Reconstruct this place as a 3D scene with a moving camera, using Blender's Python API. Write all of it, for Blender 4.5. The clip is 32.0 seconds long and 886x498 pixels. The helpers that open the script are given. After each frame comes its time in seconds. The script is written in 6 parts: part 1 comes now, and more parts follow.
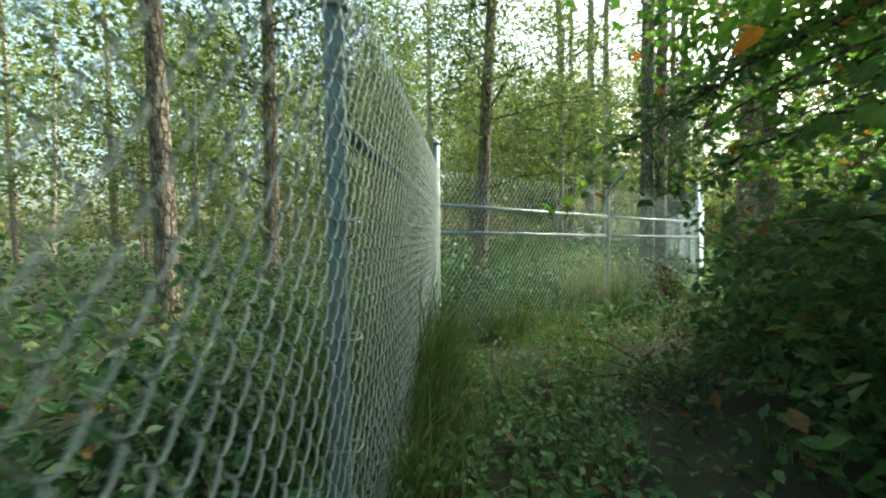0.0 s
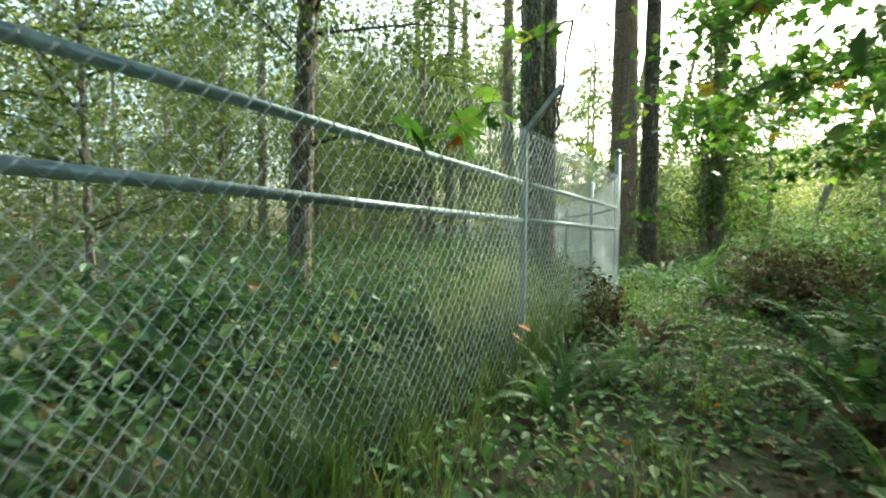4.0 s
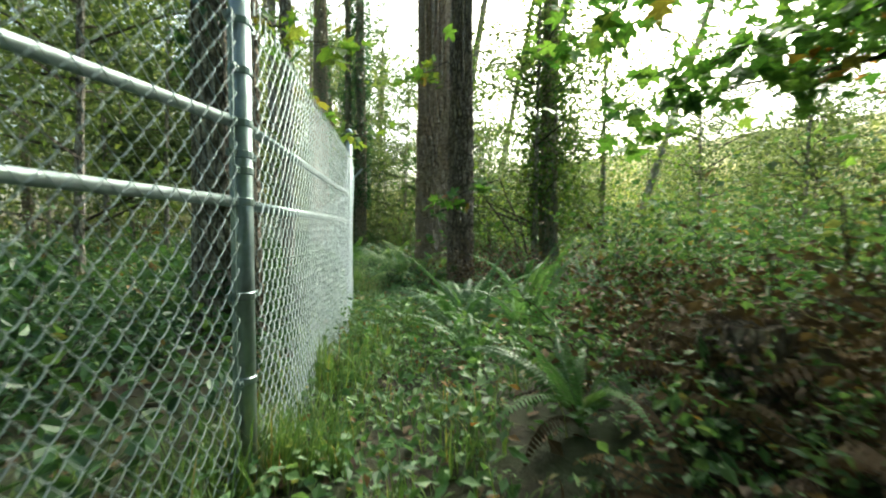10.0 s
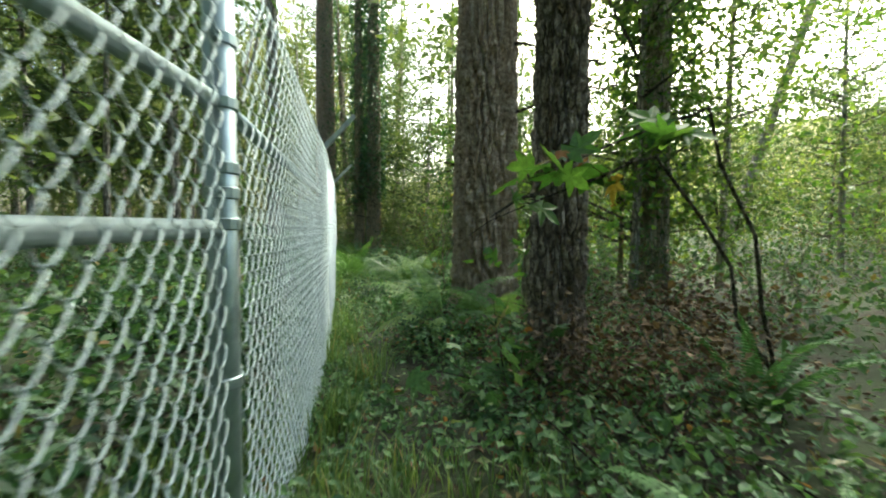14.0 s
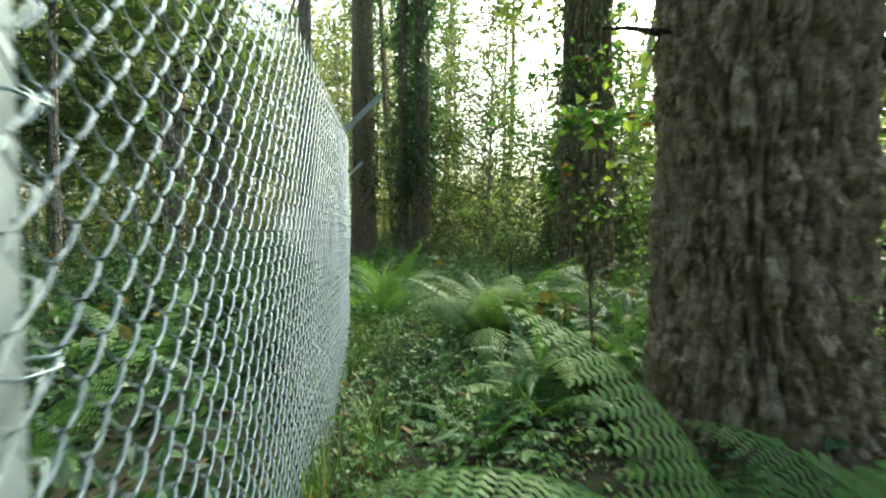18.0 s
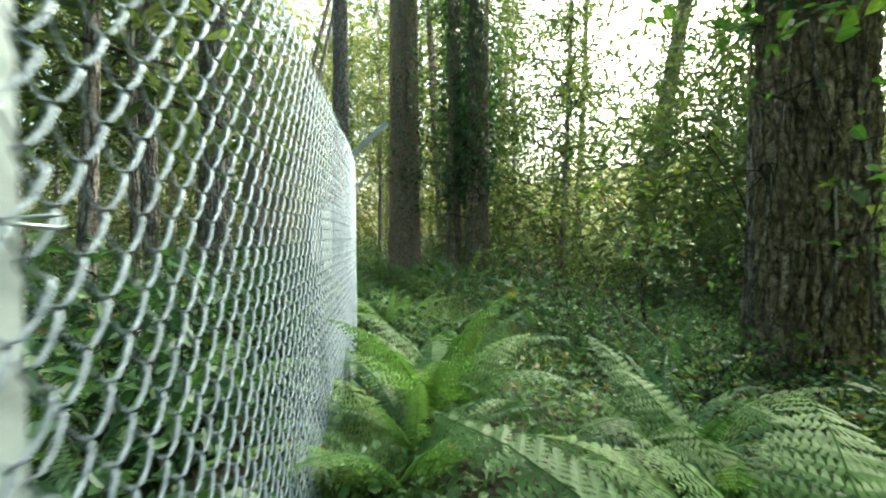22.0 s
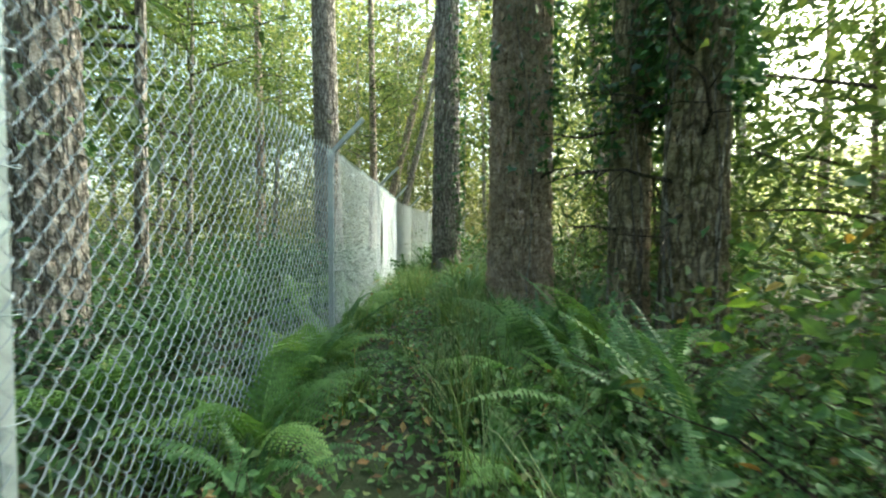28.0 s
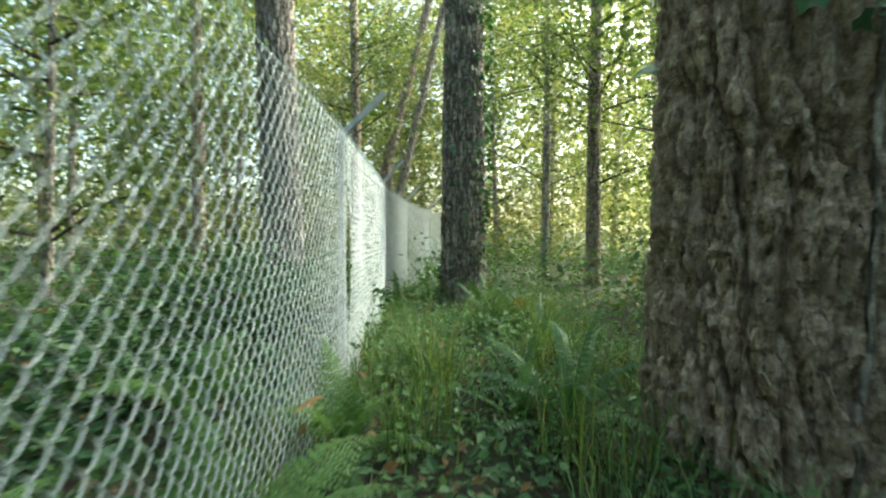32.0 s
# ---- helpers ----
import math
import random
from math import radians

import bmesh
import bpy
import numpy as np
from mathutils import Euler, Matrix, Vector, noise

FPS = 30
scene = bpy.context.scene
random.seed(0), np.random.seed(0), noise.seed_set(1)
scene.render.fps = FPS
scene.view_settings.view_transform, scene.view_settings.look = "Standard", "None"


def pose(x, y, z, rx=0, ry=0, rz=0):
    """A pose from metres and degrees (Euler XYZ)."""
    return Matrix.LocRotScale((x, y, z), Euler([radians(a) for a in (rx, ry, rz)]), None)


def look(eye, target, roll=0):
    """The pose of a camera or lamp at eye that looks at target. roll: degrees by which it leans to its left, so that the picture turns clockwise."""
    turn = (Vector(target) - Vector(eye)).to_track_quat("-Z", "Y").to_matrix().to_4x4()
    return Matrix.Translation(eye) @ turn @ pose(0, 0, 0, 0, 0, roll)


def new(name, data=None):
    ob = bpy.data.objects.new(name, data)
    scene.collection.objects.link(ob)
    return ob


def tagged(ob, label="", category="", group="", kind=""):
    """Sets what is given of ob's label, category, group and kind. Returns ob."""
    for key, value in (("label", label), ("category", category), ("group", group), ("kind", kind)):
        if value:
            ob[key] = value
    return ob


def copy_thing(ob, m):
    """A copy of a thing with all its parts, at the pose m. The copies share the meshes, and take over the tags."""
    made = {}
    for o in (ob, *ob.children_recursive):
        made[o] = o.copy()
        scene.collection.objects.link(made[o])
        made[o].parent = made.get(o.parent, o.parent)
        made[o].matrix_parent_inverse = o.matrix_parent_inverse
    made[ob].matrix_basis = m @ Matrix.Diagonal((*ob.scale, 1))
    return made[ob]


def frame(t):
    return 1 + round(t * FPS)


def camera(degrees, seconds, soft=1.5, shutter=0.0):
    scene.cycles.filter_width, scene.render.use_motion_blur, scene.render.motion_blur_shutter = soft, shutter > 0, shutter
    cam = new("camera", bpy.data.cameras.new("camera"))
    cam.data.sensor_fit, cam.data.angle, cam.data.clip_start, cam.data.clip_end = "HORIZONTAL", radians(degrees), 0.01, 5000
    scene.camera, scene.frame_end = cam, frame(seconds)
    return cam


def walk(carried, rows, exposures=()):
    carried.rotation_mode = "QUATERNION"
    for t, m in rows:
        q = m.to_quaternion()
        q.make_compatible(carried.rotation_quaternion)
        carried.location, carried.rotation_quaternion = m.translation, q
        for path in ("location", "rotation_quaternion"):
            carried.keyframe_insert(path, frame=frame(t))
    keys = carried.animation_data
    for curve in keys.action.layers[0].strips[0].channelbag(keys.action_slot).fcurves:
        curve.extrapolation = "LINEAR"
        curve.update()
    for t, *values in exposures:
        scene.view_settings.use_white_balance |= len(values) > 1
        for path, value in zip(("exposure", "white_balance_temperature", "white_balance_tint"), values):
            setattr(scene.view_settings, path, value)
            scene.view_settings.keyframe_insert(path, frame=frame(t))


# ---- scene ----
cam = camera(89.0, 32.0, 2.0, 0.45)
EXPOSURE = 2.2
PATH = [
    (0.0, pose(-0.067, 0.630, 1.203, 88.21, 0.46, 1.54)),
    (0.5, pose(-0.062, 1.060, 1.161, 88.08, 0.25, -0.91)),
    (1.0, pose(-0.030, 1.518, 1.144, 88.00, 0.24, -6.40)),
    (1.5, pose(0.053, 1.902, 1.129, 88.10, 0.56, -12.78)),
    (2.0, pose(0.214, 2.331, 1.095, 87.62, 0.00, -14.66)),
    (2.5, pose(0.355, 2.823, 1.064, 87.46, -0.40, -14.84)),
    (4.5, pose(0.733, 4.749, 1.088, 87.92, -0.12, -18.77)),
    (5.0, pose(0.825, 5.094, 1.044, 87.89, -0.46, -23.45)),
    (5.5, pose(0.978, 5.564, 0.918, 87.97, -0.19, -29.30)),
    (6.0, pose(1.278, 5.854, 0.937, 88.16, -0.24, -36.94)),
    (6.5, pose(1.753, 6.059, 1.020, 88.37, -0.09, -44.59)),
    (7.0, pose(2.255, 6.190, 1.056, 88.39, 0.13, -49.29)),
    (7.5, pose(2.783, 6.288, 1.080, 88.49, 0.43, -49.08)),
    (8.0, pose(3.114, 6.463, 1.099, 88.44, -0.05, -48.79)),
    (8.5, pose(3.441, 6.794, 1.054, 88.06, 0.12, -45.89)),
    (9.0, pose(3.760, 7.077, 1.021, 88.11, 0.28, -41.41)),
    (9.5, pose(4.047, 7.380, 0.994, 88.08, 0.26, -37.36)),
    (10.0, pose(4.324, 7.762, 1.002, 88.04, 0.05, -34.70)),
    (10.5, pose(4.586, 8.208, 0.996, 87.99, -0.14, -31.63)),
    (11.0, pose(4.790, 8.662, 0.980, 87.90, -0.37, -28.57)),
    (11.5, pose(5.032, 9.149, 0.975, 88.19, -0.02, -27.61)),
    (12.0, pose(5.281, 9.629, 1.030, 88.19, 0.05, -27.53)),
    (12.5, pose(5.470, 10.180, 1.076, 87.96, -0.02, -28.32)),
    (13.0, pose(5.699, 10.595, 1.109, 87.82, -0.23, -30.06)),
    (13.5, pose(5.979, 10.974, 1.150, 87.58, -0.27, -31.19)),
    (15.5, pose(7.006, 12.894, 1.138, 87.76, 0.54, -34.75)),
    (16.0, pose(7.211, 13.368, 1.144, 87.96, 0.34, -31.53)),
    (16.5, pose(7.315, 13.725, 1.144, 87.97, 0.05, -28.47)),
    (17.0, pose(7.417, 14.072, 1.135, 88.09, 0.04, -27.86)),
    (17.5, pose(7.585, 14.427, 1.118, 88.13, 0.09, -26.99)),
    (18.0, pose(7.705, 14.827, 1.105, 87.80, 0.09, -26.51)),
    (18.5, pose(7.878, 15.273, 1.109, 87.88, 0.10, -26.39)),
    (19.0, pose(8.103, 15.812, 1.165, 88.26, -0.37, -25.66)),
    (19.5, pose(8.249, 16.331, 1.200, 88.14, -0.09, -24.37)),
    (20.0, pose(8.336, 16.718, 1.233, 88.30, -0.04, -22.90)),
    (20.5, pose(8.435, 17.078, 1.236, 88.12, 0.22, -21.94)),
    (21.0, pose(8.543, 17.353, 1.220, 88.25, 0.20, -21.01)),
    (21.5, pose(8.651, 17.557, 1.201, 87.93, 0.07, -20.67)),
    (22.0, pose(8.780, 17.805, 1.228, 88.06, 0.06, -20.58)),
    (22.5, pose(9.009, 18.105, 1.236, 88.05, 0.02, -24.82)),
    (23.0, pose(9.342, 18.548, 1.230, 88.20, 0.06, -31.51)),
    (23.5, pose(9.608, 18.943, 1.185, 88.04, -0.20, -34.57)),
    (24.0, pose(9.881, 19.427, 1.182, 87.87, -0.18, -34.52)),
    (24.5, pose(10.200, 19.905, 1.183, 87.89, 0.09, -32.06)),
    (25.0, pose(10.478, 20.394, 1.184, 87.84, 0.04, -27.57)),
    (25.5, pose(10.723, 20.809, 1.214, 87.84, 0.03, -23.40)),
    (26.0, pose(10.927, 21.245, 1.220, 87.80, 0.07, -16.77)),
    (26.5, pose(10.985, 21.838, 1.163, 87.84, -0.56, -10.83)),
    (28.5, pose(11.004, 23.906, 1.106, 87.79, -0.11, 1.50)),
    (29.0, pose(10.998, 24.365, 1.075, 87.78, -0.29, 2.46)),
    (29.5, pose(10.937, 24.875, 1.079, 87.83, -0.34, 3.06)),
    (30.0, pose(10.895, 25.377, 1.101, 88.00, -0.31, 4.34)),
    (30.5, pose(10.759, 25.869, 1.075, 87.90, -0.22, 4.74)),
    (31.0, pose(10.669, 26.389, 1.046, 87.82, 0.09, 4.45)),
    (31.5, pose(10.664, 26.888, 1.089, 88.15, 0.06, 3.22)),
    (32.0, pose(10.657, 27.432, 1.141, 88.22, -0.07, -1.17)),
]
walk(cam, PATH, [(t, EXPOSURE + e, 6500, -9) for t, e in ((0.0, 0.2), (2.5, 0.25), (5.0, 0.05), (7.0, -0.15), (9.0, -0.2), (11.0, -0.15), (13.0, -0.15), (16.0, -0.1), (18.0, 0.02), (21.0, 0.17), (24.0, 0.3), (26.5, 0.5), (29.0, 0.8), (32.0, 0.65))])

# ---------------------------------------------------------------- light
world = bpy.data.worlds.new("overcast_sky")
scene.world = world
world.use_nodes = True
wn, wl = world.node_tree.nodes, world.node_tree.links
sky = wn.new("ShaderNodeTexSky")
sky.sky_type, sky.sun_disc = "NISHITA", False
sky.sun_elevation, sky.sun_rotation = radians(42), radians(58)
sky.air_density, sky.dust_density, sky.ozone_density = 1.0, 6.0, 1.0
wl.new(sky.outputs[0], wn["Background"].inputs[0])
wn["Background"].inputs[1].default_value = 0.15
sun = new("sun", bpy.data.lights.new("sun", "SUN"))
sun.data.energy, sun.data.angle, sun.data.color = 1.9, radians(30), (1.0, 0.97, 0.9)
sun.matrix_world = look((0, 0, 30), (0 - math.sin(radians(58)) * 30, -math.cos(radians(58)) * 30, 30 - math.tan(radians(42)) * 30))

# ---------------------------------------------------------------- materials


def material(name):
    m = bpy.data.materials.new(name)
    m.use_nodes = True
    return m, m.node_tree.nodes, m.node_tree.links, m.node_tree.nodes["Principled BSDF"]


def ramp(nodes, links, source, stops):
    r = nodes.new("ShaderNodeValToRGB")
    while len(r.color_ramp.elements) < len(stops):
        r.color_ramp.elements.new(0.5)
    for e, (p, c) in zip(r.color_ramp.elements, stops):
        e.position, e.color = p, (*c, 1)
    links.new(source, r.inputs[0])
    return r.outputs[0]


def mixed(nodes, links, kind, factor, a, b):
    m = nodes.new("ShaderNodeMix")
    m.data_type, m.blend_type = "RGBA", kind
    for socket, value in ((m.inputs[0], factor), (m.inputs[6], a), (m.inputs[7], b)):
        if hasattr(value, "is_linked"):
            links.new(value, socket)
        else:
            socket.default_value = value if not isinstance(value, tuple) else (*value, 1)
    return m.outputs[2]


def noise_node(nodes, links, scale, detail=4, rough=0.6, stretch=(1, 1, 1)):
    t = nodes.new("ShaderNodeTexCoord")
    mp = nodes.new("ShaderNodeMapping")
    mp.inputs["Scale"].default_value = stretch
    links.new(t.outputs["Object"], mp.inputs[0])
    n = nodes.new("ShaderNodeTexNoise")
    n.inputs["Scale"].default_value, n.inputs["Detail"].default_value, n.inputs["Roughness"].default_value = scale, detail, rough
    links.new(mp.outputs[0], n.inputs[0])
    return n


def leaf_material(name, dark, mid, light, sheer=0.35, rough=0.45, island=True, dead=None):
    """A leaf: colour differs leaf by leaf, blotched, with light shining through it."""
    m, n, l, p = material(name)
    if island:
        src = n.new("ShaderNodeNewGeometry").outputs["Random Per Island"]
    else:
        src = n.new("ShaderNodeObjectInfo").outputs["Random"]
    stops = [(0.0, dark), (0.5, mid), (0.93, light)]
    if dead:
        stops.append((0.985, dead))
    col = ramp(n, l, src, stops)
    nz = noise_node(n, l, 38, 3)
    shade = ramp(n, l, nz.outputs[0], [(0.3, (0.62, 0.62, 0.55)), (0.7, (1.15, 1.12, 1.0))])
    col = mixed(n, l, "MULTIPLY", 1.0, col, shade)
    l.new(col, p.inputs["Base Color"])
    p.inputs["Roughness"].default_value = rough
    p.inputs["Specular IOR Level"].default_value = 0.4
    tr = n.new("ShaderNodeBsdfTranslucent")
    l.new(mixed(n, l, "MULTIPLY", 1.0, col, (1.4, 1.35, 0.75)), tr.inputs[0])
    mix = n.new("ShaderNodeMixShader")
    mix.inputs[0].default_value = sheer
    l.new(p.outputs[0], mix.inputs[1]), l.new(tr.outputs[0], mix.inputs[2])
    l.new(mix.outputs[0], n["Material Output"].inputs[0])
    return m


def bark_material(name, dark, mid, light, moss=0.0, scale=9.0, split=1.0):
    """Bark: tall plates split by dark fissures, flaked and patched with lichen and moss. split: how strongly the fissures are drawn."""
    m, n, l, p = material(name)
    t = n.new("ShaderNodeTexCoord")
    warp = noise_node(n, l, 5, 4)
    add = n.new("ShaderNodeVectorMath")
    add.operation = "MULTIPLY_ADD"
    add.inputs[1].default_value = (0.09, 0.09, 0.5)
    l.new(warp.outputs[1], add.inputs[0]), l.new(t.outputs["Object"], add.inputs[2])
    mp = n.new("ShaderNodeMapping")
    mp.inputs["Scale"].default_value = (1, 1, 0.2)
    l.new(add.outputs[0], mp.inputs[0])
    vor = n.new("ShaderNodeTexVoronoi")
    vor.feature = "DISTANCE_TO_EDGE"
    vor.inputs["Scale"].default_value = scale * 1.25
    l.new(mp.outputs[0], vor.inputs[0])
    a = noise_node(n, l, scale * 2.2, 6, 0.7, (1, 1, 0.5))
    b = noise_node(n, l, 70, 6, 0.8, (1, 1, 0.7))
    c = noise_node(n, l, 1.3, 3)
    d = noise_node(n, l, 9, 5, 0.7, (1, 1, 2.2))
    col = ramp(n, l, a.outputs[0], [(0.3, dark), (0.46, mid), (0.64, light)])
    col = mixed(n, l, "MULTIPLY", 0.8, col, ramp(n, l, d.outputs[0], [(0.36, (0.5, 0.46, 0.42)), (0.6, (1.15, 1.15, 1.15))]))
    edge = split * 0.2
    fissure = ramp(n, l, vor.outputs[0], [(0.0, (min(1.0, split),) * 3), (edge * 0.45, (0.75 * min(1.0, split),) * 3), (edge, (0, 0, 0))])
    col = mixed(n, l, "MIX", fissure, col, tuple(v * 0.6 for v in dark))
    col = mixed(n, l, "MULTIPLY", 0.85, col, ramp(n, l, b.outputs[0], [(0.32, (0.38, 0.36, 0.34)), (0.68, (1.3, 1.3, 1.3))]))
    if moss:
        f = ramp(n, l, c.outputs[0], [(0.62 - moss * 0.25, (0, 0, 0)), (0.72, (moss, moss, moss))])
        col = mixed(n, l, "MIX", f, col, (0.1, 0.115, 0.035))
    l.new(col, p.inputs["Base Color"])
    p.inputs["Roughness"].default_value = 0.95
    p.inputs["Specular IOR Level"].default_value = 0.2
    height = ramp(n, l, vor.outputs[0], [(0.0, (0, 0, 0)), (edge, (0.8, 0.8, 0.8))])
    bump = n.new("ShaderNodeBump")
    bump.inputs["Strength"].default_value, bump.inputs["Distance"].default_value = 1.0, 0.035
    l.new(mixed(n, l, "ADD", 0.6, height, d.outputs[0]), bump.inputs["Height"])
    fine = n.new("ShaderNodeBump")
    fine.inputs["Strength"].default_value, fine.inputs["Distance"].default_value = 0.9, 0.012
    l.new(b.outputs[0], fine.inputs["Height"]), l.new(bump.outputs[0], fine.inputs["Normal"])
    l.new(fine.outputs[0], p.inputs["Normal"])
    return m


def galvanised(name, base, rough, metal=0.8):
    m, n, l, p = material(name)
    a = noise_node(n, l, 14, 5)
    b = noise_node(n, l, 90, 3)
    l.new(ramp(n, l, a.outputs[0], [(0.3, tuple(v * 0.72 for v in base)), (0.55, base), (0.75, tuple(min(1, v * 1.15) for v in base))]), p.inputs["Base Color"])
    p.inputs["Metallic"].default_value = metal
    l.new(ramp(n, l, b.outputs[0], [(0.3, (rough - 0.1,) * 3), (0.7, (rough + 0.14,) * 3)]), p.inputs["Roughness"])
    bump = n.new("ShaderNodeBump")
    bump.inputs["Strength"].default_value, bump.inputs["Distance"].default_value = 0.25, 0.002
    l.new(b.outputs[0], bump.inputs["Height"]), l.new(bump.outputs[0], p.inputs["Normal"])
    return m


M_POST = galvanised("galvanised_pipe", (0.36, 0.43, 0.45), 0.4, 0.85)
M_CHANNEL = galvanised("galvanised_channel", (0.36, 0.42, 0.43), 0.58, 0.35)
M_ARM = galvanised("galvanised_plate", (0.46, 0.49, 0.49), 0.5, 0.3)
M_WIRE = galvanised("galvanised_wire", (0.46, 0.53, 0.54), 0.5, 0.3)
# Wire colour darkened for the shade that falls on the middle bays.
M_SHADED_WIRE = galvanised("shaded_wire", (0.26, 0.315, 0.36), 0.5, 0.35)
# Wire colour lifted to near white for the sky's sheen on the far bays.
M_SHEEN_WIRE = galvanised("sheen_wire", (0.62, 0.66, 0.66), 0.5, 0.2)
# Darker pipe and wire colours, used on the first bays only.
M_DARK_POST = galvanised("dark_pipe", (0.22, 0.28, 0.28), 0.55)
M_DARK_WIRE = galvanised("dark_wire", (0.21, 0.255, 0.24), 0.6, 0.2)
M_FIR = bark_material("fir_bark", (0.13, 0.1, 0.08), (0.42, 0.34, 0.275), (0.62, 0.53, 0.45), 0.25, 12, 0.75)
M_OLDFIR = bark_material("old_fir_bark", (0.17, 0.12, 0.085), (0.47, 0.365, 0.275), (0.67, 0.56, 0.45), 0.25, 12, 0.2)
M_GREY = bark_material("grey_bark", (0.15, 0.13, 0.11), (0.44, 0.395, 0.345), (0.66, 0.61, 0.55), 0.2, 11, 0.8)
M_MOSSY = bark_material("mossy_bark", (0.14, 0.11, 0.075), (0.43, 0.355, 0.25), (0.62, 0.53, 0.39), 0.6, 9, 0.6)
M_TWIG = bark_material("twig_bark", (0.06, 0.05, 0.038), (0.13, 0.11, 0.085), (0.2, 0.175, 0.14), 0.4, 20)
M_PALE = bark_material("dry_stalk", (0.2, 0.17, 0.12), (0.32, 0.28, 0.2), (0.42, 0.38, 0.28), 0.0, 20)
M_VINE = leaf_material("hanging_ivy_leaf", (0.06, 0.14, 0.03), (0.12, 0.23, 0.045), (0.24, 0.34, 0.07), 0.5, 0.45)
M_IVY = leaf_material("ivy_leaf", (0.028, 0.075, 0.028), (0.055, 0.14, 0.05), (0.11, 0.22, 0.08), 0.25, 0.36)
M_MAPLE = leaf_material("maple_leaf", (0.045, 0.12, 0.028), (0.08, 0.185, 0.042), (0.145, 0.265, 0.065), 0.48, 0.45, True, (0.3, 0.13, 0.03))
M_YELLOW = leaf_material("yellowing_leaf", (0.09, 0.2, 0.04), (0.16, 0.27, 0.06), (0.28, 0.34, 0.08), 0.5, 0.45, True, (0.3, 0.2, 0.06))
M_CANOPY = leaf_material("canopy_leaf", (0.044, 0.08, 0.03), (0.088, 0.138, 0.05), (0.165, 0.215, 0.08), 0.46, 0.55)
M_CONIFER = leaf_material("conifer_spray", (0.042, 0.08, 0.036), (0.08, 0.135, 0.06), (0.145, 0.195, 0.09), 0.42, 0.6)
M_SHRUB = leaf_material("shrub_leaf", (0.038, 0.088, 0.038), (0.07, 0.15, 0.06), (0.135, 0.225, 0.095), 0.4, 0.62, True, (0.2, 0.12, 0.05))
# A dark leaf, its colour also lowered for the shade inside the fence.
M_SALAL = leaf_material("dark_shrub_leaf", (0.022, 0.06, 0.03), (0.045, 0.115, 0.05), (0.085, 0.18, 0.075), 0.3, 0.42)
M_LOW = leaf_material("low_plant_leaf", (0.055, 0.13, 0.055), (0.1, 0.215, 0.09), (0.205, 0.34, 0.16), 0.38, 0.5, True, (0.22, 0.12, 0.05))
M_FERN = leaf_material("sword_fern_frond", (0.05, 0.125, 0.05), (0.08, 0.185, 0.075), (0.13, 0.25, 0.1), 0.35, 0.5, False)
M_LADY = leaf_material("lady_fern_frond", (0.08, 0.18, 0.055), (0.125, 0.255, 0.08), (0.19, 0.33, 0.11), 0.42, 0.5, False)
M_DEAD = leaf_material("dead_frond", (0.06, 0.036, 0.024), (0.11, 0.068, 0.04), (0.18, 0.12, 0.07), 0.2, 0.8, False)
M_GRASS = leaf_material("grass_blade", (0.07, 0.145, 0.05), (0.12, 0.215, 0.075), (0.21, 0.3, 0.11), 0.42, 0.45, True, (0.3, 0.25, 0.12))
M_HAY = leaf_material("dry_grass_blade", (0.05, 0.11, 0.035), (0.085, 0.16, 0.055), (0.16, 0.2, 0.09), 0.35, 0.55)
M_STRAW = leaf_material("straw_blade", (0.12, 0.19, 0.08), (0.22, 0.28, 0.14), (0.36, 0.38, 0.24), 0.4, 0.6)
M_LITTER = leaf_material("fallen_leaf", (0.045, 0.03, 0.02), (0.1, 0.065, 0.04), (0.21, 0.14, 0.085), 0.1, 0.8)
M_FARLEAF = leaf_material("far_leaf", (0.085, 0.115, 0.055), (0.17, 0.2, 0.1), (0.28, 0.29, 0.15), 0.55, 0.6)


def ground_material():
    m, n, l, p = material("forest_floor")
    a, b, c = noise_node(n, l, 2.2, 6), noise_node(n, l, 26, 6, 0.7), noise_node(n, l, 0.35, 4)
    col = ramp(n, l, b.outputs[0], [(0.3, (0.014, 0.01, 0.007)), (0.5, (0.034, 0.025, 0.016)), (0.72, (0.075, 0.055, 0.035))])
    col = mixed(n, l, "MIX", ramp(n, l, a.outputs[0], [(0.36, (0, 0, 0)), (0.58, (0.85, 0.85, 0.85))]), col, (0.035, 0.055, 0.018))
    far = n.new("ShaderNodeSeparateXYZ")
    t = n.new("ShaderNodeTexCoord")
    l.new(t.outputs["Object"], far.inputs[0])
    mr = n.new("ShaderNodeMapRange")
    mr.inputs[1].default_value, mr.inputs[2].default_value = 34, 46
    l.new(far.outputs[0], mr.inputs[0])
    meadow = ramp(n, l, c.outputs[0], [(0.3, (0.2, 0.2, 0.06)), (0.7, (0.34, 0.3, 0.11))])
    col = mixed(n, l, "MIX", mr.outputs[0], col, meadow)
    l.new(col, p.inputs["Base Color"])
    p.inputs["Roughness"].default_value = 0.95
    bump = n.new("ShaderNodeBump")
    bump.inputs["Strength"].default_value, bump.inputs["Distance"].default_value = 0.8, 0.03
    l.new(b.outputs[0], bump.inputs["Height"]), l.new(bump.outputs[0], p.inputs["Normal"])
    return m


M_GROUND = ground_material()

# ---------------------------------------------------------------- building blocks


def mesh_of(name, verts, faces, mat, smooth=False):
    me = bpy.data.meshes.new(name)
    me.from_pydata(np.asarray(verts, float).tolist(), [], faces if isinstance(faces, list) else faces.tolist())
    if smooth:
        me.polygons.foreach_set("use_smooth", np.ones(len(me.polygons), bool))
    me.materials.append(mat)
    return me


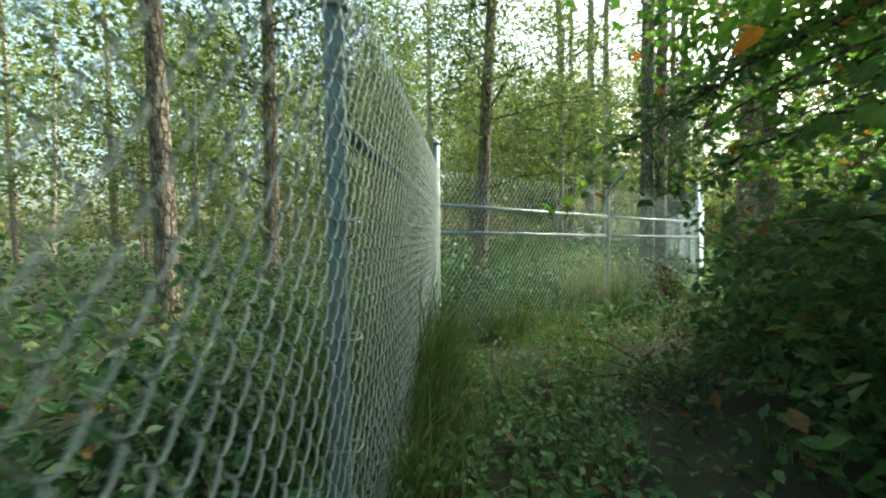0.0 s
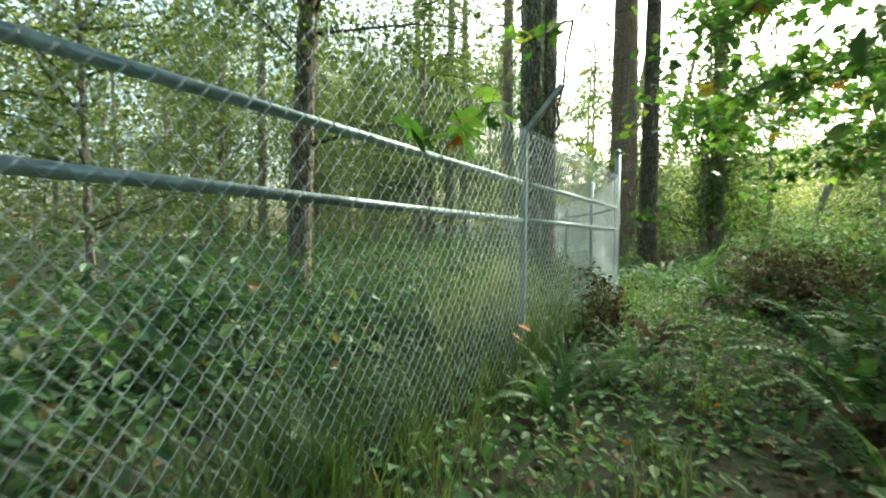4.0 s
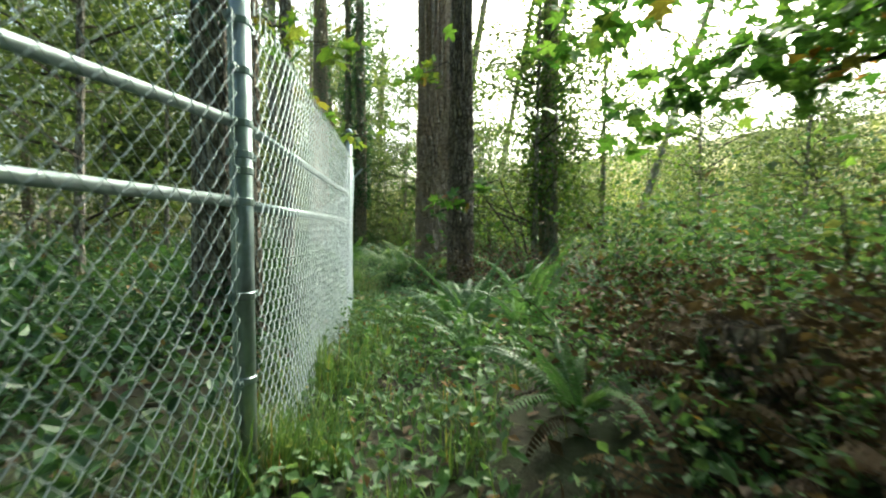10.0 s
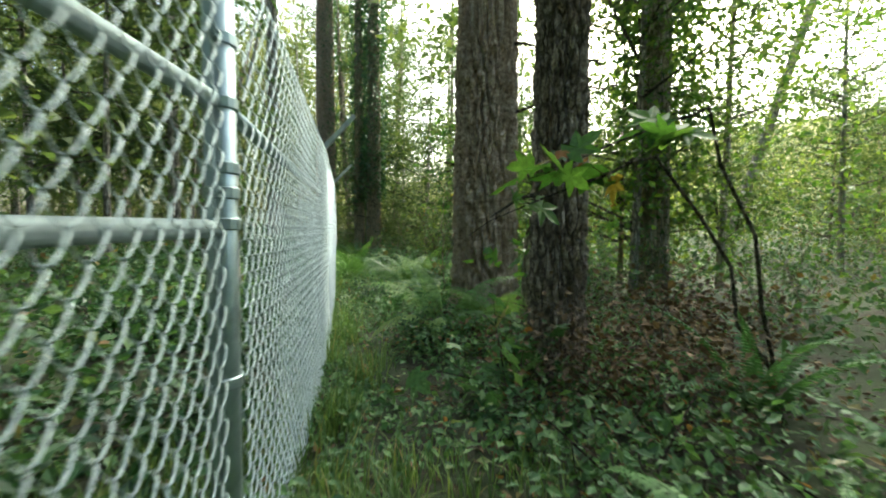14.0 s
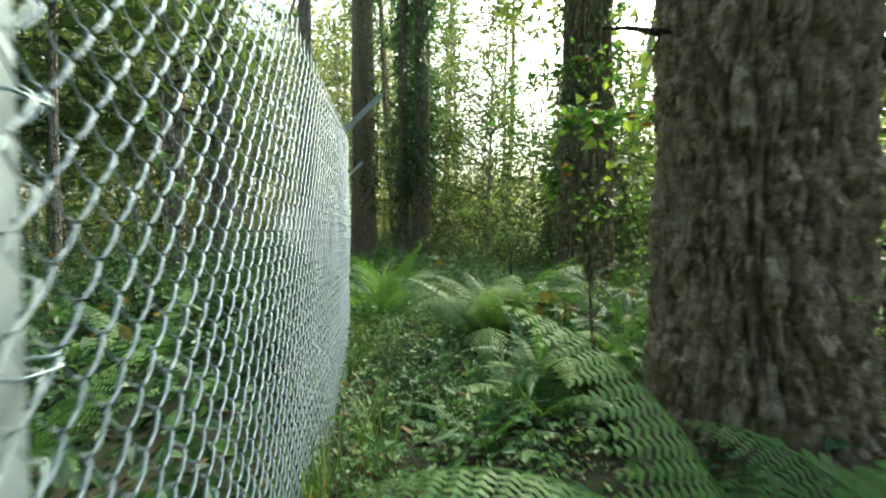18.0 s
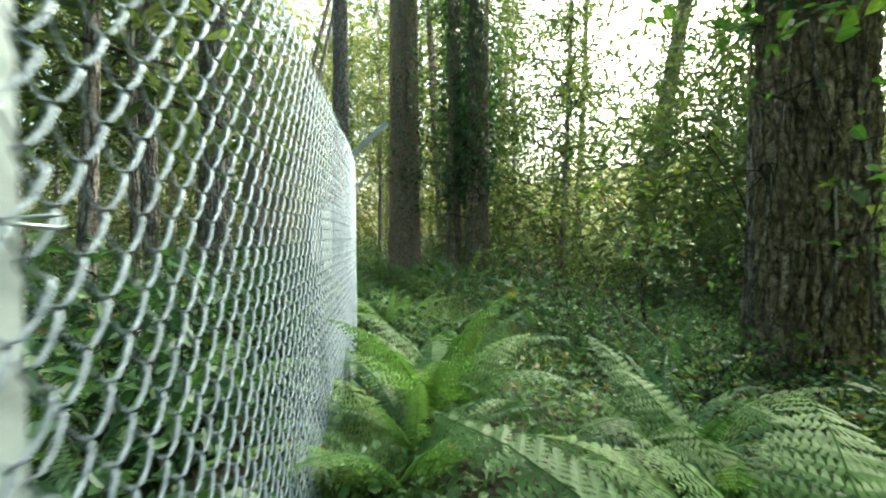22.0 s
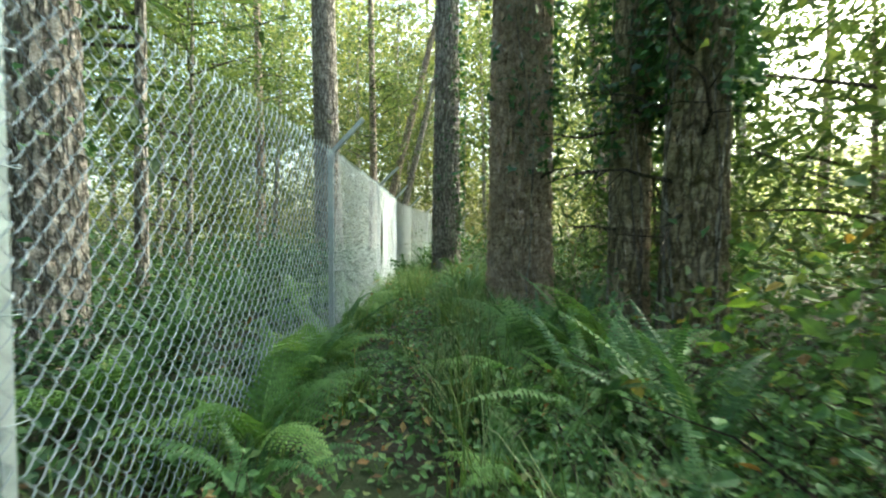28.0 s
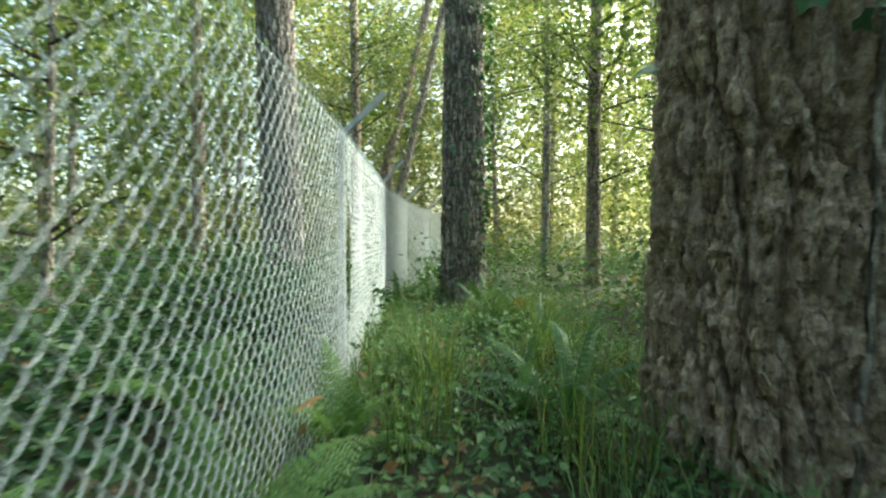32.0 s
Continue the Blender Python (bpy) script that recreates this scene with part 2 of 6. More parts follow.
def thing(name, x, y, z=0.0, label="", category="", group="", kind=""):
    ob = tagged(new(name), label, category, group, kind)
    ob.location = (x, y, z)
    return ob


def part(name, me, parent, label="", m=None):
    ob = new(name, me)
    ob.parent = parent
    if m is not None:
        ob.matrix_basis = m
    return tagged(ob, label)


def merge(chunks):
    """One list of corners and faces from many."""
    verts, faces, n = [], [], 0
    for v, f in chunks:
        verts.append(np.asarray(v, float))
        faces += [[i + n for i in q] for q in f]
        n += len(v)
    return np.concatenate(verts), faces


def tube(points, radii, sides=8, cap=True):
    """A round bar along points."""
    pts = np.asarray(points, float)
    radii = np.broadcast_to(np.asarray(radii, float), (len(pts),))
    along = np.gradient(pts, axis=0)
    along /= np.linalg.norm(along, axis=1, keepdims=True) + 1e-9
    ref = np.where(np.abs(along[:, 2:3]) > 0.9, [[1.0, 0, 0]], [[0, 0, 1.0]])
    u = np.cross(along, ref)
    u /= np.linalg.norm(u, axis=1, keepdims=True)
    v = np.cross(along, u)
    a = np.arange(sides) * 2 * np.pi / sides
    ring = (np.cos(a)[None, :, None] * u[:, None] + np.sin(a)[None, :, None] * v[:, None]) * radii[:, None, None]
    verts = (pts[:, None] + ring).reshape(-1, 3)
    faces = []
    for i in range(len(pts) - 1):
        for k in range(sides):
            k2 = (k + 1) % sides
            faces.append([i * sides + k, i * sides + k2, (i + 1) * sides + k2, (i + 1) * sides + k])
    if cap:
        faces.append(list(range(sides))[::-1])
        faces.append([(len(pts) - 1) * sides + k for k in range(sides)])
    return verts, faces


LATTICE = np.random.default_rng(5).random((256, 256))


def lattice_noise(x, y, period=None):
    """Smooth noise from 0 to 1; period: after how many cells x repeats."""
    xi, yi = np.floor(x).astype(int), np.floor(y).astype(int)
    fx, fy = x - xi, y - yi
    fx, fy = fx * fx * (3 - 2 * fx), fy * fy * (3 - 2 * fy)
    x0, x1 = (xi % period, (xi + 1) % period) if period else (xi % 256, (xi + 1) % 256)
    y0, y1 = yi % 256, (yi + 1) % 256
    a = LATTICE[x0, y0] * (1 - fx) + LATTICE[x1, y0] * fx
    b = LATTICE[x0, y1] * (1 - fx) + LATTICE[x1, y1] * fx
    return a * (1 - fy) + b * fy


def ground_height(x, y):
    x, y = np.asarray(x, float), np.asarray(y, float)
    base = (lattice_noise(x * 0.45 + 40, y * 0.45 + 7) - 0.5) * 0.12 + (lattice_noise(x * 1.7 + 9, y * 1.7 + 31) - 0.5) * 0.05
    bank = 0.14 * np.exp(-(((x - 11.3) / 1.0) ** 2 + ((y - 30.5) / 2.2) ** 2))
    bank = bank + 0.3 * np.exp(-(((x - 6.4) / 0.8) ** 2 + ((y - 8.6) / 0.9) ** 2))
    hill = np.clip(x - 30, 0, None) ** 1.35 * 0.09
    return base + bank + np.minimum(hill, 16)


def on_ground(x, y):
    return float(ground_height(x, y))


def leaf_shape(kind):
    """Corners and faces of one leaf one metre long, stem at the origin, lying along x."""
    if kind == "broad":
        v = [(0, 0, 0), (0.28, 0.27, 0.07), (0.68, 0.22, 0.03), (1, 0, -0.1), (0.68, -0.22, 0.03), (0.28, -0.27, 0.07)]
        f = [[0, 3, 2, 1], [0, 5, 4, 3]]
    elif kind == "simple":
        v = [(0, 0, 0), (0.5, 0.3, 0.05), (1, 0, -0.1), (0.5, -0.3, 0.05)]
        f = [[0, 3, 2, 1]]
    elif kind == "chip":
        v = [(0, 0.12, 0), (0.5, 0.3, 0.05), (1, -0.02, -0.1), (0.42, -0.34, 0.02)]
        f = [[0, 3, 2], [0, 2, 1]]
    elif kind == "scrap":
        v = [(0, 0.2, 0), (1, 0.05, -0.1), (0.35, -0.42, 0.05)]
        f = [[0, 2, 1]]
    elif kind == "maple":
        tips = [(0.0, 0.0), (-0.05, 0.2), (0.12, 0.5), (0.22, 0.24), (0.36, 0.4), (0.62, 0.6), (0.55, 0.2), (0.78, 0.16), (1.0, 0.0)]
        tips = tips + [(x, -y) for x, y in tips[-2:0:-1]]
        v = [(0.32, 0, -0.02)] + [(x, y, 0.05 - 0.18 * abs(y) * abs(y) - 0.1 * x * x) for x, y in tips]
        f = [[0, i + 1, (i + 1) % len(tips) + 1] for i in range(len(tips))]
        f = [q[::-1] for q in f]
    elif kind == "ivy":
        v = [(0, 0, 0), (-0.1, 0.3, 0.02), (0.25, 0.48, -0.03), (0.5, 0.22, 0.0), (1, 0, -0.08), (0.5, -0.22, 0.0), (0.25, -0.48, -0.03), (-0.1, -0.3, 0.02)]
        f = [[0, 4, 3, 2, 1], [0, 7, 6, 5, 4]]
    elif kind == "spray":
        v = [(0, 0, 0), (0.35, 0.1, -0.02), (0.75, 0.07, -0.12), (1, 0, -0.25), (0.75, -0.07, -0.12), (0.35, -0.1, -0.02)]
        f = [[0, 5, 4, 1], [1, 4, 3, 2]]
    return np.array(v, float), f


def leaf_cloud(rng, centres, size, kind, out=None, flat=0.6, spread=0.35):
    """Leaves at centres. out: which way each one points; flat: how level they lie."""
    v, f = leaf_shape(kind)
    c = np.asarray(centres, float)
    n = len(c)
    if out is None:
        a = rng.random(n) * 2 * np.pi
        out = np.stack([np.cos(a), np.sin(a), rng.normal(-0.25, 0.35, n)], 1)
    x = out + rng.normal(0, spread, (n, 3))
    x /= np.linalg.norm(x, axis=1, keepdims=True)
    up = np.array([0, 0, flat]) + rng.normal(0, 1 - flat * 0.75, (n, 3))
    y = np.cross(up, x)
    y /= np.linalg.norm(y, axis=1, keepdims=True) + 1e-9
    z = np.cross(x, y)
    s = size * rng.uniform(0.45, 1.35, n)[:, None, None]
    verts = c[:, None] + s * (v[None, :, 0:1] * x[:, None] + v[None, :, 1:2] * y[:, None] + v[None, :, 2:3] * z[:, None])
    k = len(v)
    faces = [[i * k + j for j in q] for i in range(n) for q in f]
    return verts.reshape(-1, 3), faces

# ---------------------------------------------------------------- ground


def build_ground():
    def axis(lo, hi, fine_lo, fine_hi):
        return np.unique(np.concatenate([np.linspace(lo, fine_lo, 26), np.arange(fine_lo, fine_hi, 0.36), np.linspace(fine_hi, hi, 40)]))
    xs, ys = axis(-420, 420, -6, 22), axis(-380, 460, -4, 42)
    gx, gy = np.meshgrid(xs, ys)
    verts = np.stack([gx, gy, ground_height(gx, gy)], -1).reshape(-1, 3)
    w = len(xs)
    i = (np.arange(len(ys) - 1)[:, None] * w + np.arange(w - 1)[None]).ravel()
    faces = np.stack([i, i + 1, i + w + 1, i + w], 1)
    ob = new("ground", mesh_of("ground", verts, faces, M_GROUND, True))
    tagged(ob, "dark forest floor of soil, moss and litter", "ground", kind="structure")


build_ground()

# ---------------------------------------------------------------- fence
H = 1.83
PITCH = 0.072


# one turn of a wire: place across, place upwards, depth, thickness
# Returning strokes thinned below wire gauge; their dimmer light is put into shape.
TURN = {True: np.array([(0, 0, 0, 0.003), (0.16, 0.02, 0.006, 0.0034), (0.55, 0.21, 0.0065, 0.0036), (0.9, 0.41, 0.0045, 0.0034), (1, 0.5, 0, 0.003), (0.84, 0.56, -0.006, 0.0018), (0.45, 0.77, -0.0065, 0.0014), (0.1, 0.94, -0.0045, 0.0018)]),
        False: np.array([(0, 0, 0.003, 0.0034), (1, 0.5, -0.003, 0.0028)])}
TALL = 0.09


def fabric(ax, ay, bx, by, fine, mat, s0=0.0, s1=0.0):
    """Woven wires of one bay: each wire winds up between two columns, its rising strokes in front, its returning ones behind."""
    L = math.hypot(bx - ax, by - ay)
    dx, dy = (bx - ax) / L, (by - ay) / L
    nx, ny = dy, -dx
    n = int(L / (PITCH / 2))
    a = L / n
    turns = int(H / TALL)
    side, up, depth, thick = (np.tile(c, turns) for c in TURN[fine].T)
    up = (up + np.repeat(np.arange(turns), len(TURN[fine]))) * TALL
    sides = 3
    ang = np.arange(sides) * 2 * np.pi / sides
    wires = np.arange(n)
    sag = 0.02 * (lattice_noise(wires * a * 1.3 + 3, np.full(n, 2.0)) - 0.5)
    # neighbours are half a diamond out of step, so that they hook into one another
    s = wires[:, None] * a + side[None] * a * 1.08 - a * 0.04
    s = s0 + s * (L - s0 - s1) / L
    ease = np.clip(np.minimum(s if s0 else 9.0, L - s if s1 else 9.0) / 0.4, 0, 1)
    z = 0.03 + up[None] + (wires[:, None] % 2) * TALL / 2 + sag[:, None]
    bulge = 0.035 * (lattice_noise(s * 0.9 + ax, z * 1.4 + ay) - 0.5)
    off = depth[None] + bulge * ease + 0.026 + 0.018 * ease
    base = np.stack([ax + dx * s + nx * off, ay + dy * s + ny * off, z], -1)
    ring = np.cos(ang)[:, None] * np.array([nx, ny, 0]) + np.sin(ang)[:, None] * np.array([dx, dy, 0.4])
    verts = base[:, :, None] + thick[None, :, None, None] * ring[None, None]
    m = len(side)
    idx = (np.arange(n)[:, None] * m + np.arange(m - 1)[None]).ravel() * sides
    faces = np.concatenate([np.stack([idx + q, idx + (q + 1) % sides, idx + sides + (q + 1) % sides, idx + sides + q], 1) for q in range(sides)])
    return mesh_of("chain_link_panel", verts.reshape(-1, 3), faces, mat, True)


def pipe_mesh(name, p, q, r, sides=14, mat=None):
    return mesh_of(name, *tube([p, tuple((a + b) / 2 for a, b in zip(p, q)), q], r, sides), mat or M_POST, True)


def band_mesh(r, lugs=(1,)):
    """A pressed steel band round a pipe, bolted at its lugs."""
    chunks = [tube([(0, 0, -0.015), (0, 0, -0.012), (0, 0, 0.012), (0, 0, 0.015)], [r + 0.002, r + 0.006, r + 0.006, r + 0.002], 16, False)]
    for s in lugs:
        for off in (-0.006, 0.006):
            x0, x1, y0, y1 = s * r * 0.9, s * (r + 0.042), off - 0.0025, off + 0.0025
            v = [(x, y, z) for x in (x0, x1) for y in (y0, y1) for z in (-0.013, 0.013)]
            chunks.append((v, [[0, 1, 3, 2], [4, 6, 7, 5], [0, 4, 5, 1], [2, 3, 7, 6], [1, 5, 7, 3], [0, 2, 6, 4]]))
        chunks.append(tube([(s * (r + 0.026), -0.017, 0), (s * (r + 0.026), 0.017, 0)], 0.006, 8))
    return mesh_of("tension_band", *merge(chunks), M_POST)


def bar_mesh():
    v = [(x, y, z) for x in (-0.003, 0.003) for y in (-0.009, 0.009) for z in (0.08, 1.8)]
    return mesh_of("tension_bar", v, [[0, 1, 3, 2], [4, 6, 7, 5], [0, 4, 5, 1], [2, 3, 7, 6], [1, 5, 7, 3], [0, 2, 6, 4]], M_POST)


def cap_mesh(r):
    pts = [(0, 0, 0), (0, 0, 0.03), (0, 0, 0.05), (0, 0, 0.06)]
    return mesh_of("post_cap", *tube(pts, [r + 0.005, r + 0.005, r * 0.75, r * 0.2], 14), M_POST, True)


def arm_mesh():
    """A slanting wire arm: a folded steel channel that narrows to its tip."""
    n = 6
    verts, faces = [], []
    for i in range(n):
        t = i / (n - 1)
        x, z, w = 0.02 + 0.285 * t, 0.02 + 0.3 * t, 0.026 - 0.009 * t
        verts += [(x + 0.012, -w, z - 0.012), (x - 0.014, -w, z + 0.014), (x - 0.014, w, z + 0.014), (x + 0.012, w, z - 0.012)]
    for i in range(n - 1):
        for j in range(4):
            faces.append([i * 4 + j, i * 4 + (j + 1) % 4, i * 4 + 4 + (j + 1) % 4, i * 4 + 4 + j])
    faces += [[3, 2, 1, 0], [n * 4 - 4 + j for j in range(4)]]
    socket = tube([(0, 0, -0.06), (0, 0, 0.0), (0, 0, 0.045)], [0.036, 0.036, 0.02], 12)
    return mesh_of("extension_arm", *merge([(verts, faces), socket]), M_ARM)


def channel_mesh(top):
    """A roll-formed line post: a steel channel with lipped edges."""
    a, b, t, lip = 0.019, 0.023, 0.004, 0.01
    outer = [(a, b - lip), (a, b), (-a, b), (-a, -b), (a, -b), (a, lip - b)]
    inner = [(a - t, lip - b), (a - t, t - b), (t - a, t - b), (t - a, b - t), (a - t, b - t), (a - t, b - lip)]
    ring = outer + inner
    n = len(ring)
    verts = [(x, y, z) for z in (-0.4, 0.6, top) for x, y in ring]
    faces = [[k * n + i, k * n + (i + 1) % n, (k + 1) * n + (i + 1) % n, (k + 1) * n + i] for k in range(2) for i in range(n)]
    faces += [[2 * n + i for i in (j, (j + 1) % n, (n - 2 - j) % n, (n - 1 - j) % n)] for j in range(5)]
    return verts, faces


def tie_mesh():
    """A soft wire bent round the post and over the mesh."""
    a, b = 0.024, 0.028
    pts = [(a + 0.004, -b - 0.02, 0.01), (a, -b - 0.024, 0), (-a, -b - 0.024, 0), (-a - 0.003, -b, 0), (-a - 0.003, b, 0), (a, b + 0.002, 0.005), (a + 0.004, 0, 0.008), (a + 0.004, -b - 0.018, 0.012)]
    return mesh_of("wire_tie", *tube(pts, 0.0022, 5), M_POST, True)


BAND, CAP, ARM, BAR, TIE = band_mesh(0.037, (1, -1)), cap_mesh(0.037), arm_mesh(), bar_mesh(), tie_mesh()
POSTS = [
    ("line", -0.78, -7.9), ("line", -0.65, -4.6), ("line", -0.52, -1.3), ("line", -0.37, 1.79),
    ("corner", -0.26, 5.34), ("line", 2.26, 7.56), ("corner", 4.67, 9.58), ("corner", 6.39, 12.63),
    ("line", 7.5, 15.41), ("line", 8.555, 18.27), ("line", 9.36, 21.54), ("line", 9.87, 24.59), ("line", 9.98, 27.64),
    ("line", 10.0, 30.66), ("line", 9.94, 33.7), ("line", 10.08, 36.75), ("line", 10.5, 39.8), ("line", 11.2, 42.8), ("line", 12.1, 45.7),
]
RAIL_AT = {3: 1.49, 4: 1.52, 5: 1.46, 6: 1.41, 7: 1.45, 8: 1.47}


def build_fence():
    fence = thing("chain_link_fence", -0.22, 5.01, 0, "galvanised chain-link fence with slanted arms on its posts", "fence")
    origin = Matrix.Translation((0.22, -5.01, 0))
    for i, (kind, x, y) in enumerate(POSTS):
        back = POSTS[max(i - 1, 0)]
        ahead = POSTS[min(i + 1, len(POSTS) - 1)]
        turn = math.atan2(ahead[2] - back[2], ahead[1] - back[1])
        r, top = (0.037, 2.14) if kind == "corner" else (0.03, 1.84)
        tube_of = pipe_mesh("post", (0, 0, -0.4), (0, 0, top), r, 14, M_POST) if kind == "corner" else mesh_of("post", *channel_mesh(top), M_DARK_POST if i < 4 else M_CHANNEL)
        post = part("post", tube_of, fence, "", origin @ pose(x, y, 0, 0, 0, math.degrees(turn)))
        if kind == "corner":
            part("cap", CAP, post, "rounded pipe cap", pose(0, 0, top - 0.002))
            for k, z in enumerate((0.12, 0.45, 0.77, 1.235, 1.295, 1.6, 1.78)):
                part("tension_band", BAND, post, "", pose(0, 0, z, 0, 0, (172, 188)[k % 2]))
            for s in (1, -1):
                part("tension_bar", BAR, post, "flat steel bar threaded through the mesh", pose(s * 0.066, 0, 0))
            for z in (RAIL_AT[i], RAIL_AT[i] - 0.29):
                part("rail_clamp", BAND, post, "", pose(0, 0, z, 0, 0, 180))
        else:
            lean = (0, 1.5, -1.2, 0.6, 2.0, -0.8)[i % 6]
            part("extension_arm", ARM, post, "slanted steel arm, bare of wire", pose(0, 0, top, 0, lean, -90 + lean * 2))
            for z in (0.3, 0.62, 0.94, 1.26, 1.58):
                part("wire_tie", TIE, post, "", pose(0, 0, z + 0.03 * math.sin(7 * z + i), 0, 4, 0))
    for i in range(len(POSTS) - 1):
        (ka, ax, ay), (kb, bx, by) = POSTS[i], POSTS[i + 1]
        near = 2 <= i <= 13
        # Wire colour by bay: dark, plain, then shade and sky sheen put in.
        part("chain_link_panel", fabric(ax, ay, bx, by, near, M_DARK_WIRE if i < 4 else M_WIRE if i < 8 else M_SHADED_WIRE if i < 12 else M_SHEEN_WIRE, 0.066 if ka == "corner" else 0.0, 0.066 if kb == "corner" else 0.0), fence, "woven diamond wire mesh with twisted top ends", origin)
        d = Vector((bx - ax, by - ay, 0)).normalized() * 0.045
        for low in {3: (0,), 4: (0, 0.29), 5: (0, 0.29), 6: (0, 0.3), 7: (0,)}.get(i, ()):
            part("rail", pipe_mesh("rail", (ax + d.x, ay + d.y, RAIL_AT[i] - low), (bx - d.x, by - d.y, RAIL_AT[i + 1] - low), 0.021, 14, M_DARK_POST if i == 3 else M_POST), fence, "horizontal galvanised pipe", origin)
        if i == 3:
            part("brace", pipe_mesh("brace", (bx - d.x, by - d.y, 1.16), (ax + d.x * 2, ay + d.y * 2, 0.12), 0.021, 14, M_DARK_POST), fence, "slanting pipe brace", origin)
        # twisted wire ends along the top
        L = math.hypot(bx - ax, by - ay)
        n = int(L / PITCH)
        chunks = []
        if near:
            for j in range(n):
                t = (j + 0.5) / n
                px, py = ax + (bx - ax) * t + d.y * 0.9, ay + (by - ay) * t - d.x * 0.9
                chunks.append(tube([(px, py, H - 0.005), (px + d.x * 0.12, py + d.y * 0.12, H + 0.045)], [0.0036, 0.0026], 4))
            part("twisted_wire", mesh_of("twisted_wire", *merge(chunks), M_WIRE), fence, "", origin)["kind"] = "stuff"


build_fence()

# ---------------------------------------------------------------- trees


def trunk_shape(seed, height, r0, r1, lean=(0, 0), flare=0.35, relief=0.03, sides=72, fine_to=5.5, sweep=0.0):
    """A tapered trunk with furrowed, plated bark."""
    zs = np.concatenate([np.arange(-0.25, fine_to, (0.03 if relief > 0.05 else 0.075) if relief > 0.012 else 0.3), np.linspace(fine_to, height, 10)[1:]])
    th = np.arange(sides) * 2 * np.pi / sides
    Z, T = np.meshgrid(zs, th, indexing="ij")
    cells = 21 if r0 > 0.3 else 13 if r0 > 0.2 else 8
    turn = T / (2 * np.pi)
    sway = 1.1 * (lattice_noise(turn * 8, Z * 1.5 + seed * 7, 8) - 0.5) + 0.8 * (lattice_noise(turn * cells * 2, Z * 5 + seed * 3, cells * 2) - 0.5)
    # two sets of slanting fissures cross and leave tall diamond plates
    fa, fb = np.mod(turn * cells + Z * 1.5 + sway, 1), np.mod(turn * cells - Z * 1.3 + sway + 0.7 * lattice_noise(turn * 6, Z * 2 + seed, 6), 1)
    wide = 0.15 + 0.16 * lattice_noise(turn * cells, Z * 3 + seed * 5, cells)
    groove = np.minimum(np.clip(np.minimum(fa, 1 - fa) / wide, 0, 1), np.clip(np.minimum(fb, 1 - fb) / wide, 0, 1) * 0.75 + 0.25) ** 0.8
    v = Z * 9 + 7 * lattice_noise(turn * cells * 2, Z * 2 + seed, cells * 2)
    flake = np.mod(v, 1)
    c = lattice_noise(turn * cells * 6, Z * 22 + seed, cells * 6)
    d = lattice_noise(turn * cells * 3, Z * 9 + seed * 2, cells * 3)
    rel = (groove * 1.15 + (0.25 - 0.35 * flake) * groove + d * 0.5 + c * 0.6 - 1.65) * relief
    t = np.clip(Z / height, 0, 1)
    rad = r0 + (r1 - r0) * t
    lobes = 1 + 0.10 * np.sin(T * 3 + seed) + 0.06 * np.sin(T * 5 + seed * 2)
    rad = rad * (1 + flare * np.exp(-np.clip(Z + 0.25, 0, None) / 0.35) * lobes) * (1 + 0.03 * np.sin(T * 2 + Z * 0.7 + seed)) + rel
    cx = lean[0] * Z + sweep * np.sin(Z * 0.35 + seed)
    cy = lean[1] * Z + sweep * np.cos(Z * 0.3 + seed * 2)
    verts = np.stack([cx + rad * np.cos(T), cy + rad * np.sin(T), Z], -1).reshape(-1, 3)
    n = len(zs)
    i = (np.arange(n - 1)[:, None] * sides + np.arange(sides)[None]).ravel()
    j = (np.arange(n - 1)[:, None] * sides + (np.arange(sides)[None] + 1) % sides).ravel()
    return verts, np.stack([i, j, j + sides, i + sides], 1)


def branch_points(rng, start, way, length, n=7, droop=0.0, wander=0.12):
    pts = [np.array(start, float)]
    d = np.array(way, float)
    d /= np.linalg.norm(d)
    for _ in range(n - 1):
        d = d + rng.normal(0, wander, 3) + np.array([0, 0, -droop / n])
        d /= np.linalg.norm(d)
        pts.append(pts[-1] + d * length / (n - 1))
    return np.array(pts)


def ivy_on(rng, r, lo, hi, count, lean=(0, 0), size=0.075, thick=0.07, side=None):
    z = rng.uniform(lo, hi, count)
    a = rng.uniform(0, 2 * np.pi, count) if side is None else rng.normal(side, 0.9, count)
    patch = lattice_noise(a * 1.6 + 30, z * 0.9)
    keep = patch + 0.12 * rng.random(count) > 0.36
    z, a = z[keep], a[keep]
    q = r + rng.uniform(0.01, thick, len(z)) * (0.5 + patch[keep])
    c = np.stack([lean[0] * z + q * np.cos(a), lean[1] * z + q * np.sin(a), z], 1)
    out = np.stack([np.cos(a) * 0.7, np.sin(a) * 0.7, np.full(len(z), -0.75)], 1)
    return leaf_cloud(rng, c, size, "ivy", out, 0.25, 0.3)


def crown_of(rng, limbs, per, size, kind, reach=0.5):
    cs = []
    for pts in limbs:
        k = rng.integers(len(pts) // 3, len(pts), per)
        cs.append(pts[k] + rng.normal(0, reach, (per, 3)) * np.array([1, 1, 0.55]))
    return leaf_cloud(rng, np.concatenate(cs), size, kind, None, 0.55)


